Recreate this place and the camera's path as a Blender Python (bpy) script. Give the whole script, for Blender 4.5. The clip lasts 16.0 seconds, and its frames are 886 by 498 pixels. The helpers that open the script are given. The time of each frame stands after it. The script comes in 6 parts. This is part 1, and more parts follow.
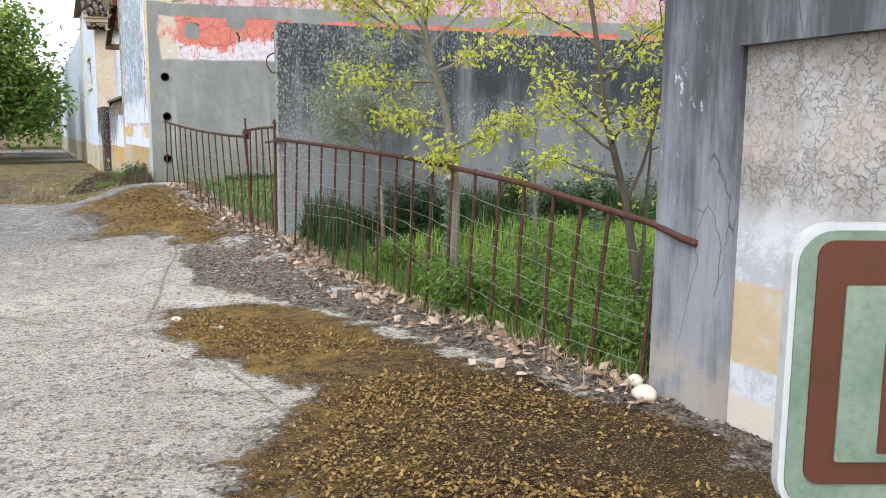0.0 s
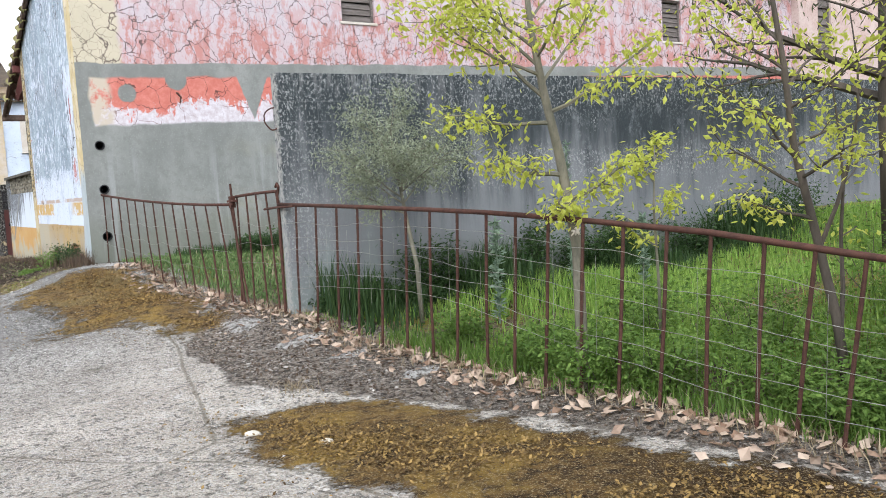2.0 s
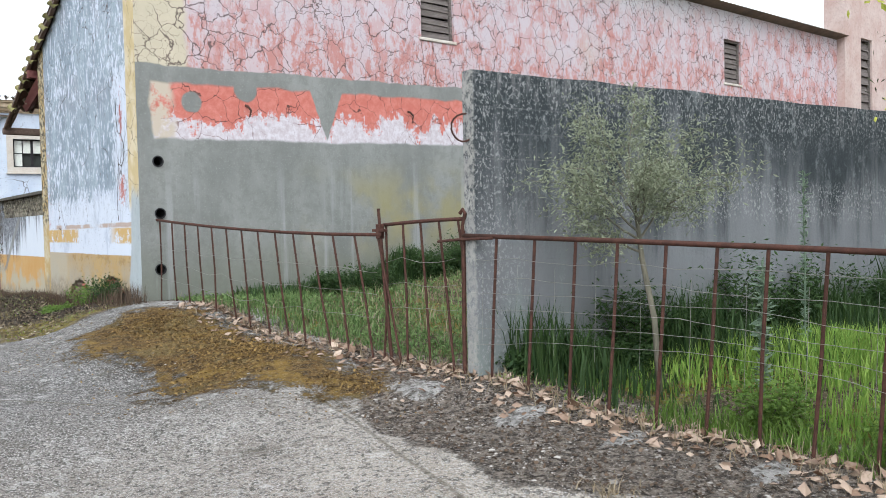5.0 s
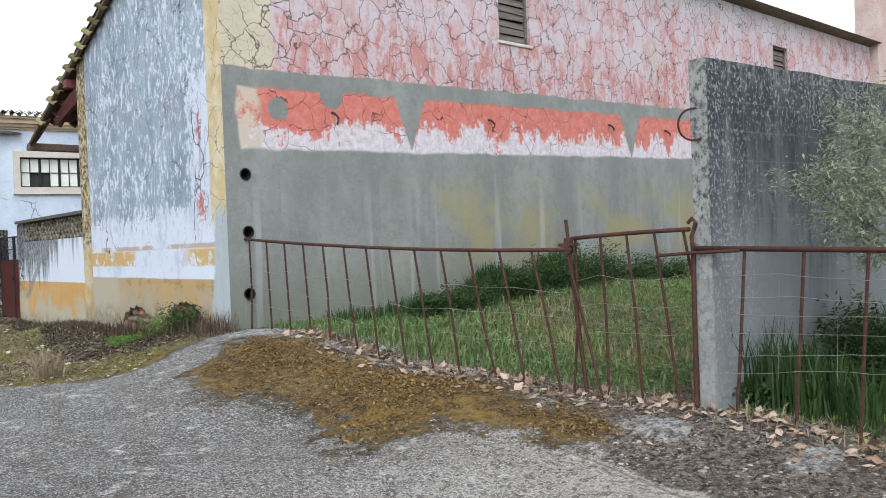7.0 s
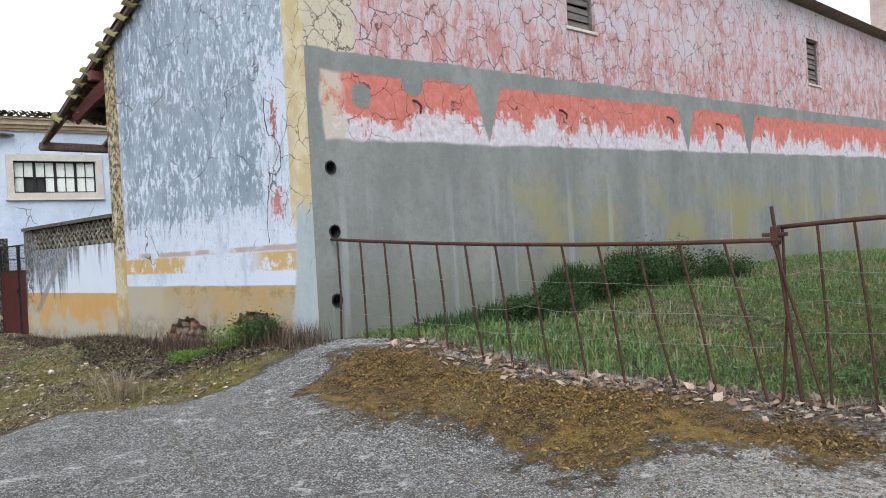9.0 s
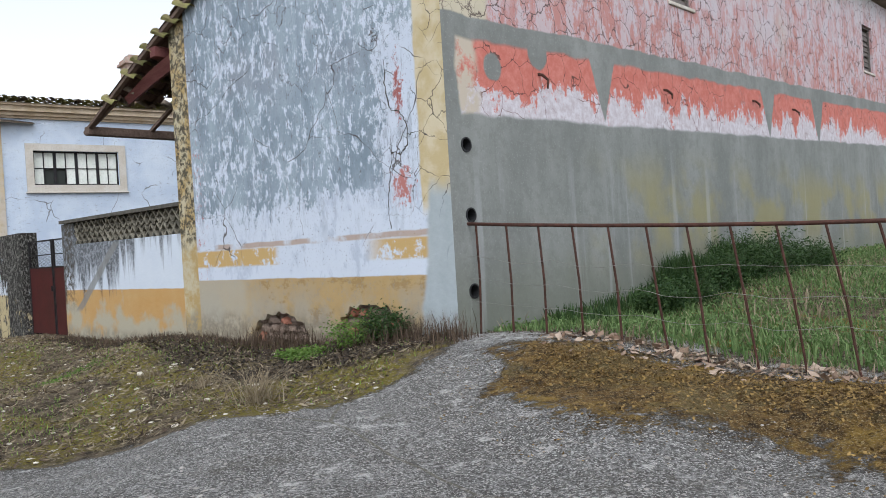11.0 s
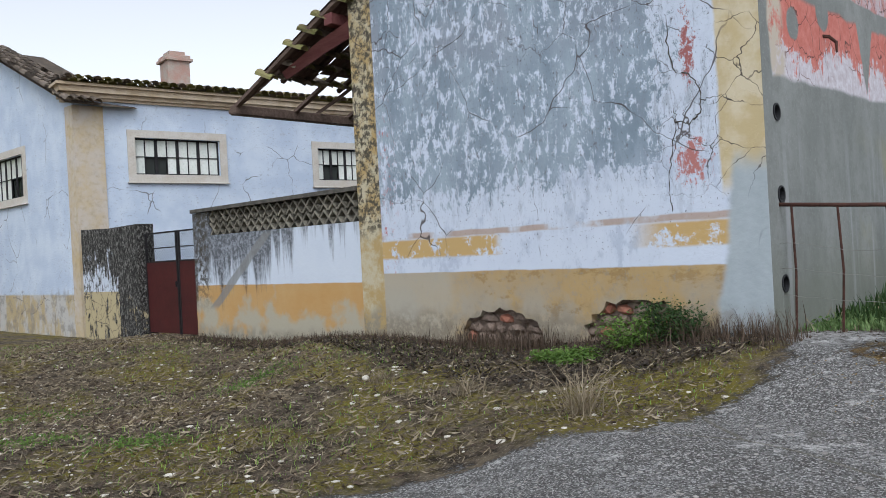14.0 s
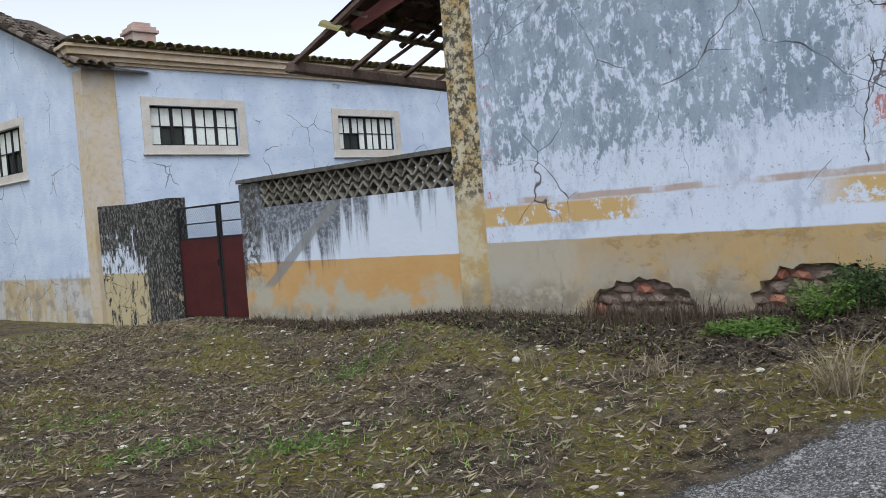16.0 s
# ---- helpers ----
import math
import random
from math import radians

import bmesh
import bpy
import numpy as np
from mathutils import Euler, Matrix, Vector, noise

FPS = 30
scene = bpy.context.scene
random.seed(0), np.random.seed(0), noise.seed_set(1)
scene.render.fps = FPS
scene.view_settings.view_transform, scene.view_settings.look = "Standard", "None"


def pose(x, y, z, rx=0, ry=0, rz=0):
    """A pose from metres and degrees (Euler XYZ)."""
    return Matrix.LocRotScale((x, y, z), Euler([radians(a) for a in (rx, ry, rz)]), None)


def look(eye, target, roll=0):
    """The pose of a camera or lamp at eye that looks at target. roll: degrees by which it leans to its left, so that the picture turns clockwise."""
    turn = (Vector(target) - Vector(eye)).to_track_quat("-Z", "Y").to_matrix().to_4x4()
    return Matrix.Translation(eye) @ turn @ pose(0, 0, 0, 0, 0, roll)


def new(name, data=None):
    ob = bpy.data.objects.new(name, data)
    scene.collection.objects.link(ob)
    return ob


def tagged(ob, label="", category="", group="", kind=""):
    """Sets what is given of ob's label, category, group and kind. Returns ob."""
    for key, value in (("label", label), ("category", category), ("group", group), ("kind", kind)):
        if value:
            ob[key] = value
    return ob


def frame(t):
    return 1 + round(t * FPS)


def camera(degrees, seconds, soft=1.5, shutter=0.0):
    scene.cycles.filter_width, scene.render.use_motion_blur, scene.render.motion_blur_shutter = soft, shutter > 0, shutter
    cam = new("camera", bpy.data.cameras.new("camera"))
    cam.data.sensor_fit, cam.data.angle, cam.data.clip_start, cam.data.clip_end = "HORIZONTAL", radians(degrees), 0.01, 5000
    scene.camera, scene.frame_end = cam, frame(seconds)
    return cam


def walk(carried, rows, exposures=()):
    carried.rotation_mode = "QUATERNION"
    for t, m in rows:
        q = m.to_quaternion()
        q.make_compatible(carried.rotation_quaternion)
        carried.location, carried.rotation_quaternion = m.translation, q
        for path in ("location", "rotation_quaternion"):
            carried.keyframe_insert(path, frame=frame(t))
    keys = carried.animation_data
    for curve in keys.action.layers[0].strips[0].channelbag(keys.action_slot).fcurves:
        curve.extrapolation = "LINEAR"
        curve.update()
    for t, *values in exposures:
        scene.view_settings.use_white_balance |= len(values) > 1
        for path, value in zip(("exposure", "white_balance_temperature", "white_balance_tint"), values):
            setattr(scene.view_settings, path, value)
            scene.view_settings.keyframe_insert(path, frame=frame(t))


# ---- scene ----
cam = camera(56.7, 16.0, soft=0.9)
PATH = [
    (0, (0.506, -0.001, 1.582), (0.419, 1.977, 1.296), 0.4),
    (0.5, (0.059, 0.259, 1.576), (-0.025, 2.243, 1.345), 0.4),
    (1, (-0.454, 0.55, 1.588), (-0.43, 2.54, 1.386), -0.7),
    (1.5, (-0.908, 0.896, 1.621), (-0.798, 2.886, 1.455), -1.8),
    (2, (-1.349, 1.197, 1.615), (-1.146, 3.18, 1.45), -3.4),
    (2.5, (-1.705, 1.593, 1.591), (-1.429, 3.565, 1.403), -4.1),
    (3, (-2.086, 2.007, 1.587), (-1.789, 3.976, 1.4), -3.2),
    (3.5, (-2.533, 2.483, 1.582), (-2.218, 4.451, 1.416), -2.1),
    (4, (-2.925, 2.878, 1.6), (-2.588, 4.846, 1.476), -1.3),
    (4.5, (-3.332, 3.237, 1.578), (-2.987, 5.205, 1.489), -1.1),
    (5, (-3.784, 3.564, 1.567), (-3.434, 5.532, 1.506), -1.3),
    (5.2, (-4.031, 3.734, 1.574), (-3.673, 5.701, 1.525), -1.5),
    (7.3, (-5.898, 5.22, 1.609), (-5.433, 7.166, 1.586), -2.8),
    (7.5, (-6.031, 5.351, 1.619), (-5.551, 7.292, 1.588), -3.2),
    (8, (-6.416, 5.752, 1.62), (-5.899, 7.684, 1.599), -2.9),
    (8.5, (-6.878, 6.11, 1.596), (-6.335, 8.035, 1.584), -2.9),
    (9, (-7.29, 6.472, 1.577), (-6.739, 8.394, 1.568), -3.2),
    (11.5, (-9.366, 8.256, 1.504), (-8.716, 10.148, 1.493), -3.4),
    (12, (-9.758, 8.567, 1.492), (-9.098, 10.455, 1.483), -3.3),
    (12.5, (-10.187, 8.934, 1.497), (-9.531, 10.824, 1.486), -3.3),
    (13, (-10.598, 9.369, 1.507), (-9.955, 11.263, 1.498), -3.4),
    (13.5, (-10.974, 9.742, 1.501), (-10.339, 11.638, 1.496), -3.3),
    (14, (-11.262, 10.096, 1.47), (-10.637, 11.996, 1.472), -3.1),
    (14.5, (-11.558, 10.519, 1.49), (-10.934, 12.42, 1.486), -3.2),
    (15, (-11.946, 10.886, 1.505), (-11.302, 12.779, 1.489), -3.5),
    (15.5, (-12.322, 11.359, 1.505), (-11.643, 13.24, 1.465), -4.0),
    (16, (-12.714, 11.753, 1.484), (-11.987, 13.615, 1.42), -4.4),
]
walk(cam, [(t, look(eye, target, roll)) for t, eye, target, roll in PATH],
     [(0, 1.2, 6200, 11), (2.5, 1.22, 6000, 10), (5, 1.02, 6000, 9), (9, 0.76, 5950, 9), (12.5, 0.52, 5900, 10), (16, 0.42, 5750, 10)])

# ---- sky, sun ----
world = bpy.data.worlds.new("sky")
scene.world = world
world.use_nodes = True
wt = world.node_tree
sky = wt.nodes.new("ShaderNodeTexSky")
sky.sky_type, sky.sun_disc = "NISHITA", False
sky.sun_elevation, sky.sun_rotation = radians(52), radians(-163)
sky.air_density, sky.dust_density, sky.ozone_density = 1.0, 2.0, 1.0
pale = wt.nodes.new("ShaderNodeHueSaturation")
pale.inputs["Saturation"].default_value = 0.05
wt.links.new(sky.outputs[0], pale.inputs["Color"])
back = wt.nodes["Background"]
back.inputs["Strength"].default_value = 0.15
wt.links.new(pale.outputs[0], back.inputs["Color"])
sun = new("sun", bpy.data.lights.new("sun", "SUN"))
sun.data.energy, sun.data.angle, sun.data.color = 0.9, radians(40), (1.0, 0.98, 0.95)
# the haze-veiled sun stands high in the south, behind the walker
SUN_AZ, SUN_EL = radians(-163), radians(52)
sun.matrix_world = look(Vector((math.sin(SUN_AZ) * math.cos(SUN_EL), math.cos(SUN_AZ) * math.cos(SUN_EL), math.sin(SUN_EL))) * 60, (0, 0, 0))

# ---- materials ----
class Nodes:
    """Short hand for building one node material."""

    def __init__(self, name, rough=0.85, metal=0.0, spec=0.3):
        self.m = bpy.data.materials.new(name)
        self.m.use_nodes = True
        self.t = self.m.node_tree
        self.b = self.t.nodes["Principled BSDF"]
        self.b.inputs["Roughness"].default_value = rough
        self.b.inputs["Metallic"].default_value = metal
        self.b.inputs["Specular IOR Level"].default_value = spec
        self.co = self.t.nodes.new("ShaderNodeTexCoord").outputs["Object"]
        self.xyz = None

    def node(self, kind, **sets):
        n = self.t.nodes.new("ShaderNode" + kind)
        for k, v in sets.items():
            setattr(n, k, v)
        return n

    def put(self, socket, v):
        if isinstance(v, bpy.types.NodeSocket):
            self.t.links.new(v, socket)
        elif isinstance(v, (tuple, list)) and len(v) == 3 and socket.type == "RGBA":
            socket.default_value = (*v, 1)
        else:
            socket.default_value = v

    def math(self, op, a, b=0.0, c=0.0, clamp=False):
        n = self.node("Math", operation=op, use_clamp=clamp)
        for s, v in zip(n.inputs, (a, b, c)):
            self.put(s, v)
        return n.outputs[0]

    def stretch(self, s):
        n = self.node("Mapping")
        self.put(n.inputs["Vector"], self.co)
        n.inputs["Scale"].default_value = s
        return n.outputs[0]

    def noise(self, scale, detail=4, rough=0.55, vec=None, s=None, dist=0.0):
        n = self.node("TexNoise")
        self.put(n.inputs["Vector"], vec or (self.stretch(s) if s else self.co))
        n.inputs["Scale"].default_value, n.inputs["Detail"].default_value = scale, detail
        n.inputs["Roughness"].default_value, n.inputs["Distortion"].default_value = rough, dist
        return n.outputs["Fac"]

    def edges(self, scale, warp=0.15, s=None):
        """Distance to the edges of irregular cells, for cracks."""
        w = self.node("TexNoise")
        self.put(w.inputs["Vector"], self.co)
        w.inputs["Scale"].default_value, w.inputs["Detail"].default_value = scale * 1.5, 3
        a = self.node("VectorMath", operation="SCALE")
        self.put(a.inputs[0], w.outputs["Color"])
        a.inputs["Scale"].default_value = warp
        b = self.node("VectorMath", operation="ADD")
        self.put(b.inputs[0], self.stretch(s) if s else self.co)
        self.put(b.inputs[1], a.outputs[0])
        v = self.node("TexVoronoi", feature="DISTANCE_TO_EDGE")
        self.put(v.inputs["Vector"], b.outputs[0])
        v.inputs["Scale"].default_value = scale
        return v.outputs["Distance"]

    def step(self, v, lo, hi):
        """0 under lo, 1 over hi (or the other way about)."""
        n = self.node("MapRange", interpolation_type="SMOOTHSTEP")
        if lo > hi:
            lo, hi, n.inputs[3].default_value, n.inputs[4].default_value = hi, lo, 1.0, 0.0
        self.put(n.inputs[0], v)
        n.inputs[1].default_value, n.inputs[2].default_value = lo, hi
        return n.outputs[0]

    def mix(self, f, a, b, kind="MIX"):
        n = self.node("Mix", data_type="RGBA", blend_type=kind)
        self.put(n.inputs[0], f)
        self.put(n.inputs[6], a)
        self.put(n.inputs[7], b)
        return n.outputs[2]

    def axis(self, i):
        if not self.xyz:
            n = self.node("SeparateXYZ")
            self.put(n.inputs[0], self.co)
            self.xyz = n
        return self.xyz.outputs[i]

    def wob(self, v, amount, scale, detail=4):
        """v with an uneven edge."""
        return self.math("ADD", v, self.math("MULTIPLY", self.math("SUBTRACT", self.noise(scale, detail), 0.5), amount))

    def both(self, *v):
        r = v[0]
        for o in v[1:]:
            r = self.math("MULTIPLY", r, o)
        return r

    def either(self, *v):
        r = v[0]
        for o in v[1:]:
            r = self.math("MAXIMUM", r, o)
        return r

    def span(self, v, a, b, soft):
        return self.both(self.step(v, a - soft, a + soft), self.step(v, b + soft, b - soft))

    def done(self, colour, bump=None, strength=0.4, depth=0.02, rough=None):
        self.put(self.b.inputs["Base Color"], colour)
        if bump is not None:
            n = self.node("Bump")
            n.inputs["Strength"].default_value, n.inputs["Distance"].default_value = strength, depth
            self.put(n.inputs["Height"], bump)
            self.t.links.new(n.outputs[0], self.b.inputs["Normal"])
        if rough is not None:
            self.put(self.b.inputs["Roughness"], rough)
        return self.m


def simple(name, a, b, scale=6.0, rough=0.8, metal=0.0, bump=0.3, depth=0.01, s=None, spec=0.3, fine=None):
    n = Nodes(name, rough, metal, spec)
    f = n.step(n.noise(scale, 6, 0.65, s=s), 0.3, 0.7)
    c = n.mix(f, a, b)
    g = n.noise(fine or scale * 9, 4, 0.6, s=s)
    c = n.mix(n.math("MULTIPLY", n.step(g, 0.45, 0.75), 0.35), c, tuple(v * 0.55 for v in a))
    return n.done(c, n.math("ADD", f, n.math("MULTIPLY", g, 0.5)), bump, depth)


def pink_wall_material():
    """Crackled pink limewash above, a raw cement repair below, with strips of the old red left bare."""
    n = Nodes("pink_plaster", 0.9)
    x, z = n.axis(0), n.axis(2)
    zr = n.math("SUBTRACT", z, n.math("MULTIPLY", x, 0.026))
    zw = n.wob(zr, 0.16, 1.6, 5)
    # old limewash
    red, pale, white = (0.48, 0.235, 0.21), (0.51, 0.37, 0.375), (0.55, 0.53, 0.57)
    streak = n.noise(3.4, 9, 0.75, s=(1.3, 1, 0.7))
    patch = n.noise(0.5, 5, 0.6)
    lowred = n.step(zr, 5.6, 4.1)
    f = n.math("ADD", n.math("ADD", streak, n.math("MULTIPLY", patch, 0.6)), n.math("MULTIPLY", lowred, -0.13))
    c = n.mix(n.step(f, 0.66, 0.86), red, pale)
    c = n.mix(n.math("MULTIPLY", n.step(n.math("ADD", n.math("MULTIPLY", n.noise(2.4, 8, 0.7, s=(1.2, 1, 0.6)), 0.6), n.math("MULTIPLY", n.noise(11, 8, 0.8, s=(1.3, 1, 0.6)), 0.4)), 0.475, 0.52), 0.65), c, white)
    rust = n.step(n.noise(0.33, 4), 0.56, 0.72)
    c = n.mix(n.math("MULTIPLY", rust, 0.5), c, (0.50, 0.43, 0.36))
    high = n.step(n.wob(zr, 1.4, 0.5), 5.9, 6.8)
    c = n.mix(n.math("MULTIPLY", high, 0.75), c, (0.62, 0.62, 0.63))
    quoin = n.step(n.wob(x, 0.25, 2.5), 0.85, 0.75)
    c = n.mix(quoin, c, n.mix(n.noise(3, 6), (0.46, 0.42, 0.31), (0.62, 0.55, 0.42)))
    crack = n.edges(2.7, 0.3)
    crack2 = n.edges(6.5, 0.12)
    gate = n.step(n.noise(0.8, 3), 0.42, 0.6)
    lines = n.either(n.both(n.step(crack, 0.027, 0.007), n.step(n.noise(1.3, 4), 0.32, 0.45)), n.both(n.step(crack2, 0.026, 0.004), gate))
    c = n.mix(n.math("MULTIPLY", lines, 0.85), c, (0.10, 0.07, 0.065))
    # red strip, peeling to white along its lower half
    peel = n.noise(4.2, 8, 0.75, s=(1.0, 1, 0.6))
    down = n.step(n.wob(zr, 0.1, 2), 3.56, 3.5)
    comb = n.math("ADD", n.math("MULTIPLY", n.math("SUBTRACT", n.noise(3.6, 9, 0.8, s=(1.3, 1, 0.8)), 0.5), 1.7), n.math("MULTIPLY", n.math("SUBTRACT", n.noise(1.4, 5, 0.6, s=(1.3, 1, 0.3)), 0.46), 1.5))
    bald = n.step(n.math("SUBTRACT", comb, n.math("MULTIPLY", n.math("SUBTRACT", zr, 3.24), 1.0)), 0.0, 0.06)
    bald = n.math("MAXIMUM", n.both(bald, down), n.step(peel, 0.70, 0.73))
    redcoat = n.mix(n.step(n.noise(6, 8, 0.75), 0.38, 0.66), (0.50, 0.15, 0.115), (0.60, 0.225, 0.18))
    strip = n.mix(bald, redcoat, n.mix(n.step(n.noise(9, 8, 0.8), 0.4, 0.6), (0.50, 0.44, 0.46), (0.64, 0.61, 0.64)))
    strip = n.mix(n.both(n.step(n.edges(2.6, 0.25), 0.016, 0.004), n.step(n.noise(0.7), 0.45, 0.55)), strip, (0.14, 0.06, 0.05))
    strip = n.mix(n.both(n.step(n.wob(x, 0.35, 3), 0.62, 0.45), n.step(n.noise(5, 6, 0.7), 0.38, 0.52)), strip, (0.52, 0.45, 0.36))
    grime = n.both(n.step(x, 4.0, 9.0), n.step(n.noise(2.6, 7, 0.7), 0.55, 0.66))
    strip = n.mix(n.math("MULTIPLY", grime, 0.6), strip, (0.22, 0.13, 0.12))
    # cement render
    stain = n.noise(1.1, 6, 0.65, s=(1, 1, 0.4))
    cem = n.mix(n.step(stain, 0.3, 0.75), (0.19, 0.198, 0.185), (0.285, 0.293, 0.275))
    moss = n.both(n.step(n.noise(0.75, 5), 0.44, 0.60), n.step(x, 1.5, 4.5), n.span(z, 1.1, 2.4, 0.5))
    cem = n.mix(n.math("MULTIPLY", n.step(n.noise(5, 9, 0.82), 0.48, 0.56), 0.4), cem, (0.17, 0.175, 0.16))
    cem = n.mix(n.math("MULTIPLY", n.step(n.noise(34, 6, 0.75), 0.56, 0.62), 0.45), cem, (0.38, 0.385, 0.36))
    cem = n.mix(n.math("MULTIPLY", moss, 0.75), cem, (0.30, 0.27, 0.13))
    foot = n.step(n.wob(z, 0.9, 1.2), 1.5, 0.7)
    cem = n.mix(n.math("MULTIPLY", foot, 0.65), cem, (0.16, 0.17, 0.13))
    runs = n.both(n.step(n.noise(1.5, 5, 0.6, s=(2.4, 1, 0.12)), 0.56, 0.68), n.step(zr, 2.95, 1.6))
    cem = n.mix(n.math("MULTIPLY", runs, 0.4), cem, (0.42, 0.43, 0.43))
    bare = n.both(n.span(zw, 2.93, 3.78, 0.03), n.step(n.wob(x, 0.2, 2.5), 0.2, 0.26))
    wide = n.math("MULTIPLY", n.math("SUBTRACT", zr, 3.05), 0.38)
    for at, w in ((3.25, 0.02), (9.15, 0.05), (11.9, 0.08)):
        d = n.math("ABSOLUTE", n.math("SUBTRACT", n.wob(x, 0.1, 3), at))
        bare = n.both(bare, n.step(n.math("SUBTRACT", d, wide), w, w + 0.03))
    for at, h, r in ((0.85, 3.5, 0.16), (1.75, 3.75, 0.2)):
        d = n.math("POWER", n.math("ADD", n.math("POWER", n.math("SUBTRACT", x, at), 2.0), n.math("POWER", n.math("SUBTRACT", n.wob(zr, 0.1, 4), h), 2.0)), 0.5)
        bare = n.both(bare, n.step(d, r - 0.02, r + 0.02))
    old = n.step(zw, 4.02, 4.05)
    c = n.mix(old, n.mix(bare, cem, strip), c)
    h = n.math("SUBTRACT", n.math("ADD", n.noise(9, 6), n.math("MULTIPLY", n.noise(60, 3), 0.3)), n.math("MULTIPLY", n.both(lines, old), 1.2))
    return n.done(c, n.math("SUBTRACT", h, n.math("MULTIPLY", bare, 0.6)), 0.5, 0.012)


def blue_wall_material():
    """Whitewash gone blue-grey and flaking over an ochre dado, with ochre corner bands."""
    n = Nodes("flaking_whitewash", 0.9)
    x, z = n.axis(0), n.axis(2)
    fl = n.noise(7.0, 10, 0.8, s=(1.25, 1, 0.7))
    broad = n.noise(0.7, 4, 0.5)
    grey = n.mix(n.step(n.noise(1.6, 6, 0.6, s=(1, 1, 0.35)), 0.35, 0.68), (0.20, 0.25, 0.295), (0.335, 0.395, 0.445))
    grey = n.mix(n.both(n.step(broad, 0.52, 0.66), n.step(z, 3.2, 4.6)), grey, (0.285, 0.305, 0.345))
    white = n.mix(n.noise(2.0, 6), (0.52, 0.57, 0.66), (0.62, 0.66, 0.73))
    low = n.math("ADD", n.step(n.wob(z, 0.9, 0.9), 2.35, 1.75), n.math("MULTIPLY", n.step(n.wob(x, 0.8, 0.8), 1.3, 0.7), n.step(z, 4.4, 3.4)))
    f = n.math("ADD", fl, n.math("MULTIPLY", low, 0.17))
    f = n.math("ADD", f, n.math("MULTIPLY", n.math("SUBTRACT", n.noise(1.3, 5, 0.6), 0.5), 0.25))
    c = n.mix(n.step(f, 0.515, 0.555), grey, white)
    c = n.mix(n.both(n.step(n.noise(2.4, 9, 0.8, s=(1.6, 1, 0.4)), 0.53, 0.59), n.step(z, 1.2, 2.4), 0.5), c, (0.24, 0.275, 0.32))
    c = n.mix(n.both(n.step(n.noise(9, 10, 0.85, s=(1.5, 1, 0.7)), 0.565, 0.595), n.step(z, 1.6, 2.4)), c, (0.15, 0.155, 0.17))
    c = n.mix(n.both(n.step(n.noise(1.5, 8, 0.75, s=(1.4, 1, 0.8)), 0.52, 0.60), n.step(z, 2.6, 2.0), 0.6), c, (0.38, 0.43, 0.52))
    c = n.mix(n.both(n.step(n.noise(30, 6, 0.75), 0.605, 0.63), n.step(z, 1.2, 1.4)), c, (0.09, 0.09, 0.10))
    # flaked to the red undercoat
    d = n.math("POWER", n.math("ADD", n.math("POWER", n.math("MULTIPLY", n.math("SUBTRACT", x, 0.72), 1.3), 2.0), n.math("POWER", n.math("SUBTRACT", z, 2.22), 2.0)), 0.5)
    pk = n.math("ADD", n.math("MULTIPLY", n.math("SUBTRACT", n.noise(11, 9, 0.85, s=(1.2, 1, 0.7)), 0.5), 1.9), 0.5)
    c = n.mix(n.step(n.math("SUBTRACT", pk, n.math("MULTIPLY", d, 1.0)), 0.33, 0.37), c, (0.42, 0.17, 0.15))
    d2 = n.math("POWER", n.math("ADD", n.math("POWER", n.math("MULTIPLY", n.math("SUBTRACT", x, 0.72), 2.4), 2.0), n.math("POWER", n.math("MULTIPLY", n.math("SUBTRACT", z, 3.3), 0.55), 2.0)), 0.5)
    c = n.mix(n.step(n.math("SUBTRACT", pk, n.math("MULTIPLY", d2, 1.0)), 0.36, 0.40), c, (0.33, 0.12, 0.11))
    side = n.both(n.step(pk, 0.60, 0.66), n.span(n.wob(x, 0.3, 2), 4.9, 5.2, 0.1), n.step(z, 3.8, 3.0))
    c = n.mix(side, c, (0.42, 0.16, 0.16))
    # ochre: dado, old band line, corner bands
    och = n.mix(n.noise(2.2, 7, 0.65), (0.37, 0.235, 0.09), (0.46, 0.34, 0.17))
    och = n.mix(n.both(n.step(n.noise(1.3, 6, 0.6), 0.40, 0.56), n.step(z, 1.3, 0.75)), och, (0.36, 0.31, 0.23))
    zz = n.wob(z, 0.035, 3)
    och = n.mix(n.both(n.step(n.noise(1.7, 7, 0.7, s=(0.8, 1, 1.4)), 0.56, 0.62), 0.6), och, (0.27, 0.17, 0.06))
    och = n.mix(n.both(n.step(n.noise(7, 9, 0.82), 0.53, 0.57), 0.5), och, (0.30, 0.26, 0.20))
    dado = n.step(zz, 1.20, 1.18)
    greyd = n.both(dado, n.step(n.wob(x, 1.0, 1.0), 3.6, 4.2))
    c = n.mix(dado, c, och)
    c = n.mix(n.math("MULTIPLY", greyd, 0.75), c, (0.40, 0.37, 0.30))
    tint = n.both(n.span(zz, 1.38, 1.62, 0.02), n.step(n.noise(3.2, 9, 0.78), 0.42, 0.47), n.either(n.step(n.wob(x, 1.2, 2), 3.1, 3.4), n.step(x, 1.5, 1.0)))
    c = n.mix(tint, c, (0.50, 0.34, 0.14))
    ledge = n.both(n.span(n.wob(z, 0.05, 2), 1.63, 1.70, 0.012), n.step(n.noise(1.3, 5), 0.40, 0.5))
    c = n.mix(n.math("MULTIPLY", ledge, 0.7), c, (0.36, 0.22, 0.12))
